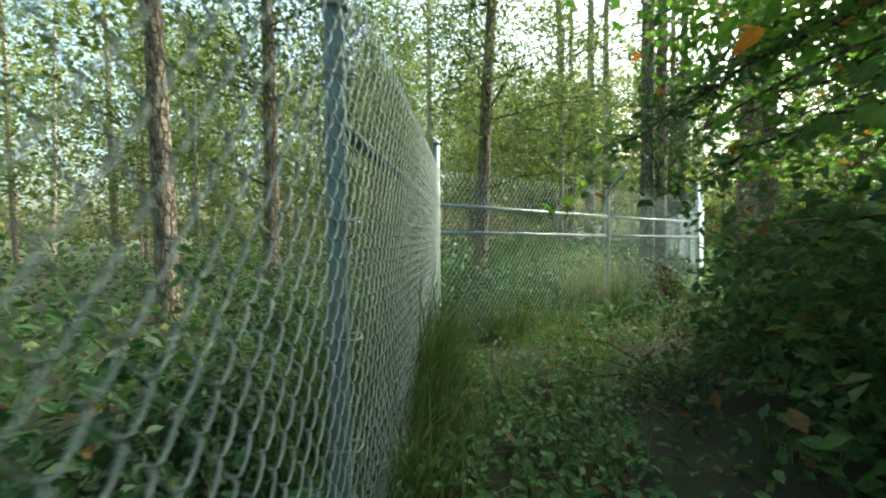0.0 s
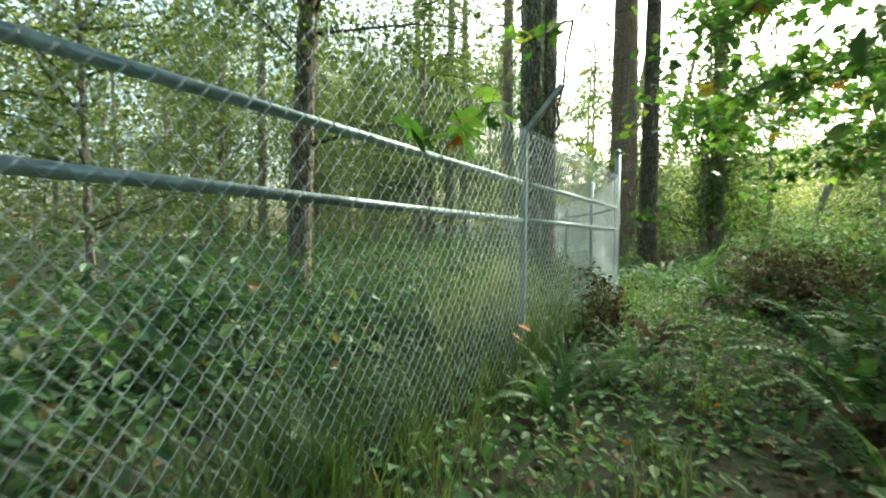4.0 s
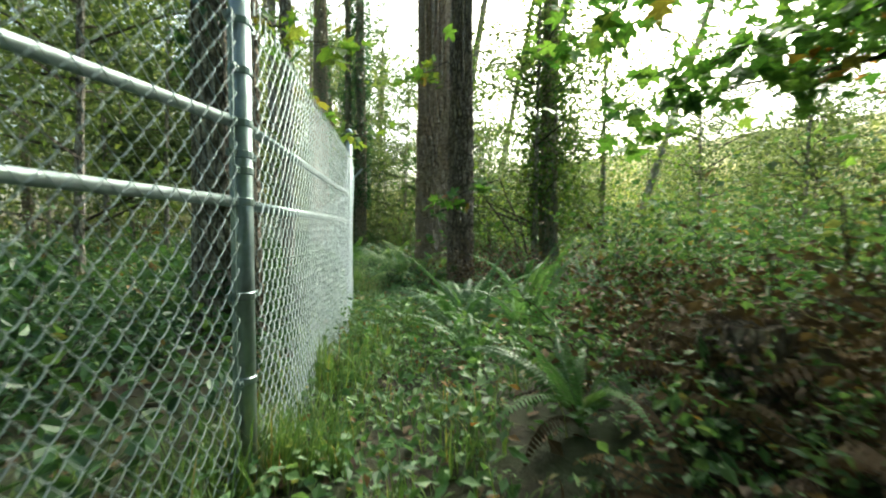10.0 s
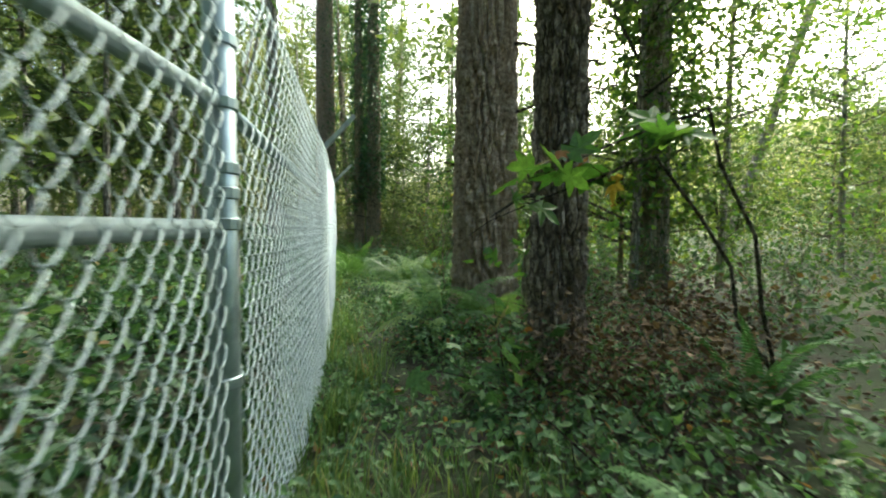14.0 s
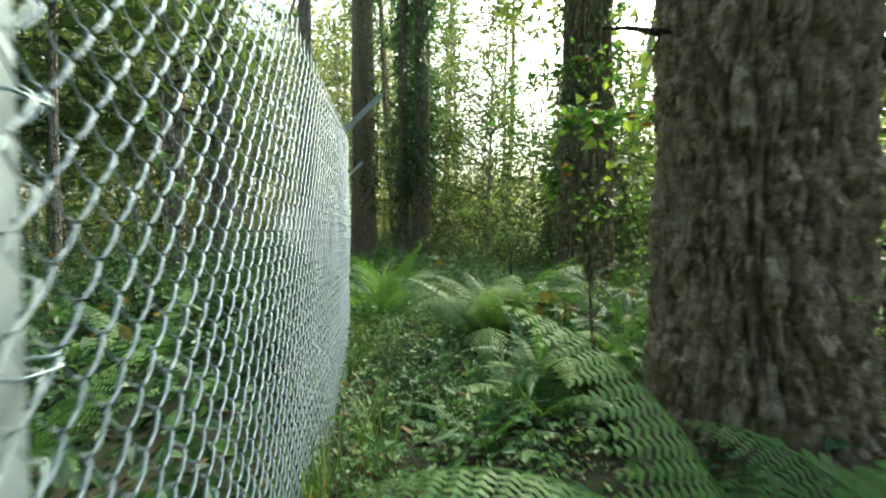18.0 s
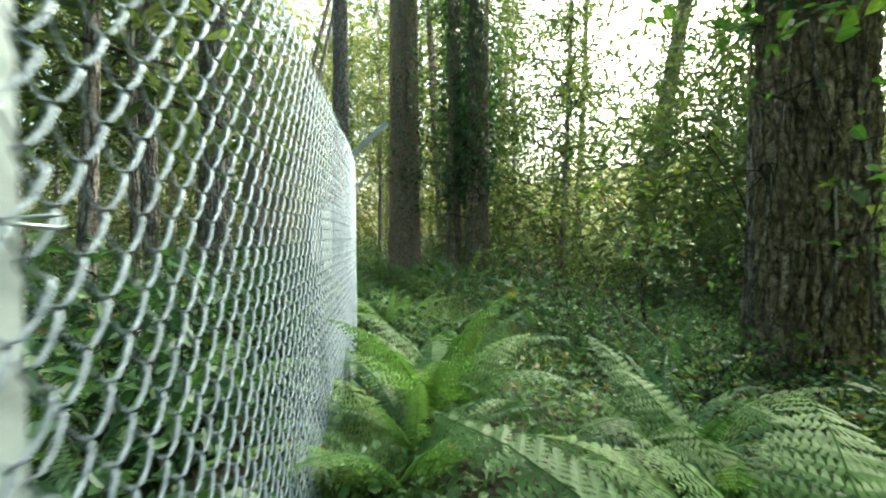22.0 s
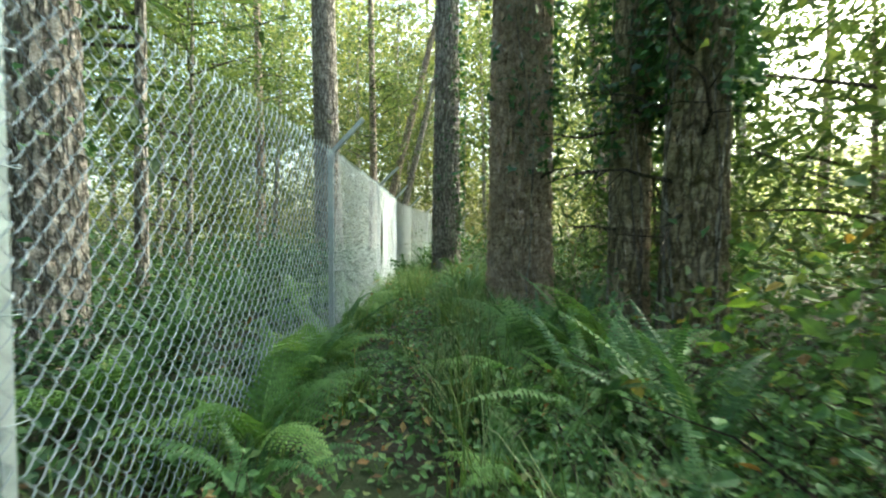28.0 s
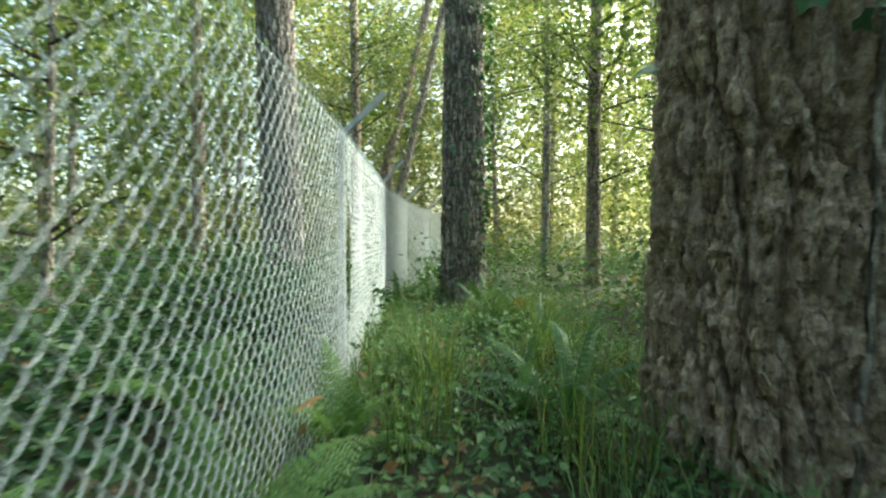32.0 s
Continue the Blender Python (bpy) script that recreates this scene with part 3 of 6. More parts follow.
def big_tree(seed, x, y, d, label, bark=None, ivy_mat=None, height=24, lean=(0, 0), ivy=None, stubs=(), flare=0.35, relief=0.034, crown=True, sweep=0.0, crown_mat=None, vines=0):
    rng = np.random.default_rng(seed)
    z0 = on_ground(x, y)
    tree = thing("tree", x, y, z0, label, "tree")
    bark = bark or M_FIR
    sides = 210 if relief > 0.05 else 84 if d > 0.55 else 44
    v, f = trunk_shape(seed, height, d / 2, d * 0.17, lean, flare, relief, sides, 3.6 if relief > 0.05 else 6.0, sweep)
    part("trunk", mesh_of("trunk", v, f, bark, relief < 0.05), tree)
    for (z, ang, length, rise) in stubs:
        a = radians(ang)
        r = d / 2 * (1 - 0.65 * z / height) * 0.8
        pts = branch_points(rng, (lean[0] * z + r * math.cos(a), lean[1] * z + r * math.sin(a), z), (math.cos(a), math.sin(a), rise), length, 8, 0.25, 0.2)
        chunks = [tube(pts, np.linspace(0.022, 0.005, 8), 6)]
        for k in range(int(length * 5)):
            q = pts[rng.integers(2, 7)]
            chunks.append(tube(branch_points(rng, q, rng.normal(0, 1, 3) + [math.cos(a), math.sin(a), 0], length * 0.35, 5, 0.3), np.linspace(0.007, 0.002, 5), 4))
        part("dead_branch", mesh_of("dead_branch", *merge(chunks), M_TWIG), tree, "bare dead branch")
    for k in range(vines):
        a0, z = rng.uniform(2.2, 5.2), np.linspace(-0.05, rng.uniform(2.5, 5), 22)
        a = a0 + 0.35 * np.sin(z * rng.uniform(0.8, 1.6) + k) + rng.normal(0, 0.03, 22)
        rv = d / 2 * (1 + flare * np.exp(-np.clip(z + 0.25, 0, None) / 0.35)) + 0.012
        part("vine", mesh_of("vine", *tube(np.stack([lean[0] * z + rv * np.cos(a), lean[1] * z + rv * np.sin(a), z], 1), np.linspace(0.016, 0.007, 22) * rng.uniform(0.6, 1.2), 6), M_GREY, True), tree, "woody ivy stem")
    if ivy:
        lo, hi, count = ivy[:3]
        part("ivy", mesh_of("ivy", *ivy_on(rng, d / 2 * 0.98, lo, hi, count, lean, 0.12 if len(ivy) > 3 and ivy[3] > 0.3 else 0.085, ivy[3] if len(ivy) > 3 else 0.09, ivy[4] if len(ivy) > 4 else None), ivy_mat or M_IVY), tree, "dark green climbing ivy")
    if crown:
        limbs = []
        chunks = []
        for k in range(24):
            z = rng.uniform(height * 0.5, height * 0.97)
            a = rng.uniform(0, 2 * np.pi)
            pts = branch_points(rng, (lean[0] * z, lean[1] * z, z), (math.cos(a), math.sin(a), 0.1), (height - z) * 0.28 + 1.0, 7, 0.5)
            limbs.append(pts)
            chunks.append(tube(pts, np.linspace(0.05, 0.012, 7), 5))
        part("limb", mesh_of("limb", *merge(chunks), bark), tree)["kind"] = "stuff"
        part("crown", mesh_of("crown", *crown_of(rng, limbs, 34, 0.34, "spray", 0.4), crown_mat or M_CONIFER), tree)
    return tree


big_tree(1, 9.78, 15.97, 0.8, "large fir with deeply furrowed bark and dead branch stubs", M_OLDFIR, stubs=((1.95, 150, 0.35, 0.2), (2.6, -40, 0.9, 0.15), (2.0, -35, 0.8, 0.1), (3.4, -60, 0.9, 0.1)), relief=0.06, lean=(0.004, 0.004), flare=0.5)
big_tree(2, 9.0, 14.0, 0.42, "straight fir trunk with grey-brown bark", stubs=((2.95, -35, 0.35, 0.5), (2.5, -40, 0.22, 0.4), (1.45, 170, 0.5, 0.1)), lean=(0.008, 0.0), relief=0.052)
big_tree(3, 12.95, 20.25, 0.84, "thick old trunk wrapped in ivy stems and moss", M_MOSSY, ivy=(2.9, 9, 1500), stubs=((1.6, 160, 0.9, 0.3), (2.2, 200, 1.1, 0.1), (1.1, 230, 0.8, 0.5)), relief=0.055, vines=9)
big_tree(4, 12.02, 29.29, 0.84, "large fir with ivy on its upper trunk", M_OLDFIR, vines=1, ivy=(1.75, 12, 1500, 0.06, -1.1), relief=0.062, stubs=((1.7, -60, 0.7, 0.2),))
big_tree(5, 13.36, 27.62, 0.56, "ivy-clad dark fir beside a mossy trunk", M_MOSSY, ivy=(2.2, 12, 7000, 0.2), vines=6, stubs=((1.6, 190, 1.3, 0.25), (2.3, 170, 0.9, 0.1), (3.2, 200, 1.6, 0.2), (1.3, 210, 1.1, -0.1), (2.7, 230, 1.5, 0.0), (2.0, 250, 1.2, 0.3)), relief=0.05)
big_tree(6, 12.98, 28.16, 0.4, "slender mossy trunk close to a larger fir", M_MOSSY, ivy=(1.9, 11, 3600, 0.18), vines=4, stubs=((1.2, 200, 0.6, 0.6), (2.2, 190, 0.9, 0.1)))
big_tree(7, 11.12, 34.5, 0.68, "straight grey fir with ivy along one side", M_GREY, ivy=(0.7, 9, 900, 0.1, -0.3), relief=0.045)
big_tree(8, 8.15, 35.0, 0.7, "straight grey fir beyond the fence", M_GREY, lean=(-0.02, 0.0))
big_tree(9, 4.98, 12.65, 0.36, "brown trunk close behind the fence", M_GREY, ivy=(2.5, 9, 700), stubs=((2.2, -30, 0.8, 0.2),))
big_tree(10, 5.25, 12.43, 0.28, "second trunk close behind the fence", M_FIR)
big_tree(11, 7.8, 27.1, 0.56, "pale grey trunk behind the fence", M_GREY, ivy=(1.7, 6, 260, 0.05))
big_tree(12, 6.7, 27.2, 0.34, "thin grey trunk behind the fence", M_GREY)
big_tree(16, 13.4, 16.0, 0.5, "trunk hidden under hanging ivy", M_MOSSY, ivy=(1.2, 10, 3400, 0.5), lean=(0.01, 0), ivy_mat=M_VINE, vines=4)
big_tree(17, 8.3, 42.0, 0.34, "slanting trunk propped beyond the fence", M_FIR, lean=(0.25, 0.05), crown=False, relief=0.02)
big_tree(18, 8.95, 42.4, 0.3, "pale slanting trunk beyond the fence", M_GREY, lean=(0.23, 0.08), crown=False, relief=0.02)
big_tree(19, 20.7, 18.5, 0.32, "leaning pale trunk at the wood's edge", M_GREY, lean=(0.3, -0.16), crown=False, relief=0.015)
big_tree(20, 18.0, 27.5, 0.5, "leaning trunk covered in moss and ivy", M_MOSSY, ivy=(0.5, 10, 2600, 0.2), lean=(0.16, -0.06), crown=False)
big_tree(21, 20.6, 27.0, 0.36, "leaning mossy maple trunk", M_MOSSY, ivy=(2, 10, 900, 0.15), lean=(0.2, -0.05), crown=False)

big_tree(22, -1.63, 29.4, 0.5, "distant straight fir inside the fence", M_GREY)
big_tree(23, 6.9, 16.9, 0.26, "slim pale trunk just behind the fence", M_GREY)


def wood_tree(seed, height, r, kind):
    """A background tree, built once and then copied: trunk, limbs, crown."""
    rng = np.random.default_rng(seed)
    tree = thing("forest_tree", 0, -60 - seed * 3, 0, "", "tree", "trees of the wood")
    v, f = trunk_shape(seed, height, r, r * 0.25, (rng.normal(0, 0.012), rng.normal(0, 0.012)), 0.3, 0.012, 12, 4, 0.06)
    part("trunk", mesh_of("trunk", v, f, M_GREY if seed % 2 else M_FIR, True), tree)
    limbs, chunks = [], []
    low = 0.12 if kind == "leafy" else 0.25
    for _ in range(30):
        z = rng.uniform(height * low, height * 0.97)
        a = rng.uniform(0, 2 * np.pi)
        pts = branch_points(rng, (0, 0, z), (math.cos(a), math.sin(a), 0.45 if kind == "leafy" else -0.1), rng.uniform(1.2, 2.6) * (1.15 - z / height * 0.6), 6, 0.35)
        limbs.append(pts)
        chunks.append(tube(pts[[0, 3, 5]], np.linspace(0.03, 0.006, 3), 3, False))
    part("limb", mesh_of("limb", *merge(chunks), M_TWIG), tree)["kind"] = "stuff"
    if kind == "leafy":
        part("crown", mesh_of("crown", *crown_of(rng, limbs, 220, 0.115, "scrap", 0.45), M_CANOPY), tree)
    else:
        part("crown", mesh_of("crown", *crown_of(rng, limbs, 44, 0.4, "spray", 0.3), M_CONIFER), tree)
    return tree


def place_wood():
    rng = np.random.default_rng(77)
    leafy = [wood_tree(41, 13, 0.12, "leafy"), wood_tree(42, 17, 0.17, "leafy"), wood_tree(43, 9, 0.08, "leafy"), wood_tree(44, 6, 0.05, "leafy")]
    firs = [wood_tree(45, 21, 0.2, "fir"), wood_tree(46, 18, 0.15, "fir"), wood_tree(47, 10, 0.09, "fir")]
    labels = {id(t): l for t, l in zip(leafy + firs, ("leafy young maple with yellowing leaves", "tall leafy maple of the shady wood", "slim leafy sapling tree of the wood", "low leafy sapling beneath taller trees", "tall straight fir of the wood", "slim fir with drooping sprays", "young fir with low hanging sprays"))}
    spots = []

    def fill(count, box, pool, gap, keep=lambda x, y: True):
        tries = 0
        while count and tries < 4000:
            tries += 1
            x, y = rng.uniform(box[0], box[1]), rng.uniform(box[2], box[3])
            if not keep(x, y) or any((x - a) ** 2 + (y - b) ** 2 < gap * gap for a, b in spots):
                continue
            spots.append((x, y))
            src = pool[rng.integers(len(pool))]
            c = copy_thing(src, pose(x, y, on_ground(x, y) - 0.03, rng.normal(0, 1.5), rng.normal(0, 1.5), rng.uniform(0, 360)))
            c.scale = (1, 1, 1)
            tagged(c, labels[id(src)])
            count -= 1

    def inside(x, y):
        return x < np.interp(y, [-8, 5, 9.5, 15.7, 25, 46], [-1, -0.3, 4.6, 7.5, 9.9, 12]) - 3.0

    fill(28, (-16, 10, 2, 50), leafy[:3], 2.2, inside)
    fill(25, (-30, 8, 6, 60), firs[:2] + leafy[1:2], 2.4, inside)
    fill(16, (2, 26, 44, 66), leafy[:3] + firs[:1], 2.6)
    fill(8, (13.5, 26, 33, 44), leafy[:3], 2.4)
    fill(4, (14.2, 20, 30.5, 38), firs[1:2], 1.8)
    fill(5, (3, 8, 22, 34), firs[2:], 1.8)
    fill(7, (14.5, 24, 21, 32), [leafy[2], leafy[3]], 2.4)
    fill(3, (18, 26, 4, 14), [leafy[3], leafy[2]], 2.4)
    fill(3, (12.6, 16.5, 14.6, 17.6), [leafy[2], leafy[3]], 1.1)
    fill(14, (3.2, 12, -8, 3.5), leafy[:3], 1.7)
    fill(9, (-10, -3, -12, 3), leafy[:2] + firs[:2], 2.2)
    fill(12, (24, 34, 4, 40), leafy[3:], 3.0)
    fill(8, (19, 30, 3, 17), leafy[2:3], 2.5)
    for t in leafy + firs:
        for o in (*t.children_recursive, t):
            bpy.data.objects.remove(o)


place_wood()


TRAIL_Y = (-3, 0, 2.5, 4.8, 5.5, 5.8, 6.3, 6.8, 7.7, 9.1, 10.9, 12.9, 15.3, 17.6, 19.4, 21.2, 24, 27.4, 34)
TRAIL_X = (-0.1, -0.08, 0.31, 0.75, 0.95, 1.28, 2.8, 3.5, 4.3, 5.0, 5.9, 7.0, 7.9, 8.66, 9.9, 10.95, 10.99, 10.69, 10.7)


def over_trail(c, gap):
    """True for points that hang at head height within the gap of the trail's line."""
    t = np.linspace(0, len(TRAIL_Y) - 1, 240)
    ty, tx = np.interp(t, range(len(TRAIL_Y)), TRAIL_Y), np.interp(t, range(len(TRAIL_X)), TRAIL_X)
    near = np.zeros(len(c), bool)
    for x, y in zip(tx, ty):
        near |= (c[:, 0] - x) ** 2 + (c[:, 1] - y) ** 2 < gap * gap
    return near & (c[:, 2] > 0.6) & (c[:, 2] < 2.3)


def leaf_wall(name, label, rng, spots, per, blob, size, mat, shape="simple"):
    c = np.concatenate([np.array(s) + rng.normal(0, 1, (per, 3)) * np.array(blob) for s in spots])
    c = c[c[:, 2] > ground_height(c[:, 0], c[:, 1]) + 0.03]
    c = c[~over_trail(c, 1.0)]
    tagged(new(name, mesh_of(name, *leaf_cloud(rng, c, size, shape), mat)), label, "woods", kind="stuff")


def far_woods():
    """The leaf walls of the wood beyond the trees that stand apart."""
    rng = np.random.default_rng(9)
    edge = lambda y: float(np.interp(y, [-8, 5, 9.5, 15.7, 25, 46], [-1, -0.3, 4.6, 7.5, 9.9, 12]))
    near, low, far, ahead, side, dark, over, floor_in, floor_out, brown, rim, hedge, firs = ([] for _ in range(13))
    for _ in range(230):
        y = rng.uniform(-1.5, 6.2)
        x = float(np.interp(y, [-1.5, 0, 2.5, 4.8, 6.2], [1.2, 1.25, 1.6, 2.4, 4.2])) + abs(rng.normal(0.2, 1.3))
        dark.append((x, y, rng.uniform(0.1, 1.15)))
    # Leaf cover added overhead, mostly out of view, to dim the trail below.
    for _ in range(100):
        x, y = rng.uniform(-9, 9), rng.uniform(-9, 8)
        over.append((x, y, rng.uniform(6.5, 13)))
    for _ in range(150):
        x, y = rng.uniform(-4, 10), rng.uniform(-6, 8)
        over.append((x, y, rng.uniform(7, 12)))
    for _ in range(36):
        y = rng.uniform(6, 22)
        over.append((edge(y) + rng.uniform(-5, 5), y, rng.uniform(9, 15)))
    boughs, screen = [], []
    for _ in range(115):
        x, y = rng.uniform(2.3, 7.6), rng.uniform(2.5, 7.4)
        boughs.append((x, y, rng.uniform(2.9, 5.4)))
    for _ in range(15):
        boughs.append((rng.uniform(7.6, 9.6), rng.uniform(7.6, 9.2), rng.uniform(2.3, 4.0)))
    for _ in range(60):
        boughs.append((rng.uniform(3.5, 8.5), rng.uniform(-2, 3), rng.uniform(1.6, 5)))
    for _ in range(62):
        screen.append((rng.uniform(12.0, 18), rng.uniform(13.6, 18.5), 0.4 + 5.2 * rng.random()))
    for _ in range(950):
        y = rng.uniform(-14, 56)
        near.append((edge(y) - rng.uniform(9, 26), y, rng.uniform(0.8, 16)))
    for _ in range(700):
        y = rng.uniform(-10, 50)
        low.append((edge(y) - rng.uniform(2.5, 22), y, rng.uniform(0.1, 0.9)))
    for _ in range(1400):
        a, r = radians(rng.uniform(62, 215)), rng.uniform(44, 72)
        far.append((4 + r * math.cos(a), 14 + r * math.sin(a), rng.uniform(0.5, 26)))
    for _ in range(700):
        ahead.append((rng.uniform(1, 21), rng.uniform(43, 60), 0.3 + 17 * rng.random() ** 1.4))
    for _ in range(150):
        ahead.append((rng.uniform(21, 32), rng.uniform(42, 54), 0.3 + 6 * rng.random() ** 2))
    for _ in range(60):
        firs.append((rng.uniform(13.7, 15.8), rng.uniform(29.2, 31.4), rng.uniform(0.3, 6)))
    for _ in range(14):
        firs.append((rng.uniform(15.5, 17), rng.uniform(21.2, 23.2), 0.3 + 3.0 * rng.random()))
    for _ in range(52):
        firs.append((rng.uniform(14.4, 18.5), rng.uniform(22.6, 25.6), 0.3 + 4.6 * rng.random()))
    for _ in range(70):
        dark.append((rng.uniform(7.2, 10.5), rng.uniform(5.0, 7.8), rng.uniform(0.3, 1.6)))
    for _ in range(70):
        y = rng.uniform(23, 42)
        near.append((edge(y) - rng.uniform(4.5, 10), y, rng.uniform(3, 12)))
    for _ in range(34):
        brown.append((rng.uniform(8.3, 10.0), rng.uniform(12.7, 13.8), rng.uniform(0.1, 0.6)))
    for _ in range(170):
        y = rng.uniform(3, 26)
        near.append((edge(y) - rng.uniform(3.5, 11), y, rng.uniform(4.5, 14)))
    # Unseen foliage behind the start, added to block the open sky there.
    for _ in range(330):
        near.append((rng.uniform(-14, 15), rng.uniform(-17, -8), rng.uniform(0.5, 14)))
    for _ in range(150):
        near.append((rng.uniform(5, 11), rng.uniform(-4, 4.2), rng.uniform(1.5, 8)))
    for _ in range(70):
        y = rng.uniform(7.2, 10.4)
        brown.append((float(np.interp(y, [7.2, 8, 9.1, 10.4], [5.4, 5.9, 6.3, 7.2])) + abs(rng.normal(0, 1.3)), y, rng.uniform(0.1, 0.75)))
    for _ in range(75):
        t, q = rng.uniform(0, 4.2), rng.uniform(0.75, 2.3)
        brown.append((2.0 + t * 0.86 + q * 0.5, 5.75 + t * 0.5 - q * 0.86, rng.uniform(0.03, 0.4)))
    # More unseen cover on the right, added to hold the sun off the fence.
    for _ in range(10):
        x, y = rng.uniform(13.5, 16.5), rng.uniform(21.5, 26)
        over.append((x, y, rng.uniform(6.2, 8.2)))
    for _ in range(120):
        y = rng.uniform(4.5, 11.5)
        x = float(np.interp(y, [4.5, 6.2, 6.8, 7.7, 9.1, 11.5], [4.6, 6.2, 6.9, 7.4, 8.2, 9.4])) + abs(rng.normal(0.3, 2.2))
        dark.append((x, y, rng.uniform(0.1, 1.0)))
    for _ in range(1300):
        y = rng.uniform(-3, 42)
        floor_in.append((edge(y) - 0.9 - abs(rng.normal(0, 5)), y, rng.uniform(0.0, 0.45)))
    for _ in range(1300):
        y = rng.uniform(5, 42)
        x = edge(y) + 3.6 + abs(rng.normal(0, 5.5))
        lump = float(lattice_noise(np.array(x * 0.9 + 11), np.array(y * 0.9 + 3)))
        if lump > 0.4:
            floor_out.append((x, y, rng.uniform(0.0, 0.25 + 1.1 * (lump - 0.4) * 2)))
    for _ in range(160):
        rim.append((rng.uniform(16, 25), rng.uniform(21, 31), 0.3 + 6.0 * rng.random() ** 2.2))
    for _ in range(40):
        rim.append((rng.uniform(15.5, 20), rng.uniform(21, 26), rng.uniform(0.3, 4)))
    for _ in range(130):
        rim.append((rng.uniform(14, 18.5), rng.uniform(29.6, 37), 0.3 + 6 * rng.random() ** 1.6))
    for _ in range(330):
        hedge.append((rng.uniform(30, 58), rng.uniform(-25, 45), rng.uniform(0.3, 3.2)))
    for _ in range(600):
        floor_out.append((rng.uniform(12.6, 18.5), rng.uniform(21, 42), rng.uniform(0.0, 0.7)))
    floor_out = [s for s in floor_out if lattice_noise(np.array(s[0] * 1.1 + 30), np.array(s[1] * 1.1 + 8)) > 0.36]
    for _ in range(60):
        floor_out.append((rng.uniform(10.7, 12.5), rng.uniform(34.3, 38.5), rng.uniform(0.1, 0.9)))
    for _ in range(480):
        y = rng.uniform(-14, 40)
        side.append((edge(y) + rng.uniform(8, 24), y, rng.uniform(0.2, 2.2)))
    leaf_wall("wood_foliage", "dense green foliage of the wood", rng, near, 190, (0.95, 0.95, 0.75), 0.145, M_CANOPY, "scrap")
    leaf_wall("wood_undergrowth", "dense undergrowth inside the fence", rng, low, 36, (0.6, 0.6, 0.35), 0.13, M_SHRUB)
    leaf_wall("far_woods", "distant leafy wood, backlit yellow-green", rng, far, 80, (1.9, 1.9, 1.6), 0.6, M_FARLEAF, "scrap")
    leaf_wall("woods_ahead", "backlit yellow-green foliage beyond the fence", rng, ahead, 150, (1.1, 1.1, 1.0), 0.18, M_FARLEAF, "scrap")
    leaf_wall("shady_thicket", "dense dark thicket beside the start of the trail", rng, dark, 150, (0.32, 0.32, 0.3), 0.1, M_SHRUB)
    leaf_wall("canopy", "leafy cover added overhead to shade the trail", rng, over, 110, (0.9, 0.9, 0.6), 0.24, M_CANOPY, "scrap")
    leaf_wall("maple_boughs", "leafy maple boughs overhanging the trail", rng, boughs, 85, (0.42, 0.42, 0.22), 0.11, M_MAPLE, "ivy")
    leaf_wall("leafy_screen", "sunlit leafy growth behind the firs", rng, screen, 100, (0.6, 0.6, 0.5), 0.1, M_VINE, "chip")
    leaf_wall("fern_floor", "dark green low growth inside the fence", rng, floor_in, 36, (0.34, 0.34, 0.2), 0.1, M_SHRUB)
    leaf_wall("brush", "low dark brush beneath the trees", rng, floor_out, 36, (0.36, 0.36, 0.25), 0.1, M_SHRUB)
    leaf_wall("withered_brush", "brown withered leaves on low brush", rng, brown, 110, (0.26, 0.26, 0.16), 0.052, M_LITTER)
    leaf_wall("wood_edge", "leafy edge of the wood", rng, rim, 72, (0.8, 0.8, 0.6), 0.1, M_CANOPY, "chip")
    hedge = [(x, y, z + float(ground_height(x, y))) for x, y, z in hedge]
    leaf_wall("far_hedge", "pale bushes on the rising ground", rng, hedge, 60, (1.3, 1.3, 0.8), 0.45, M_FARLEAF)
    leaf_wall("fir_sprays", "dark drooping fir sprays in the shade", rng, firs, 80, (0.7, 0.7, 0.55), 0.3, M_CONIFER, "spray")
    leaf_wall("thicket", "low thicket at the wood's edge", rng, side, 60, (0.8, 0.8, 0.5), 0.13, M_SHRUB)


far_woods()

# ---------------------------------------------------------------- ferns


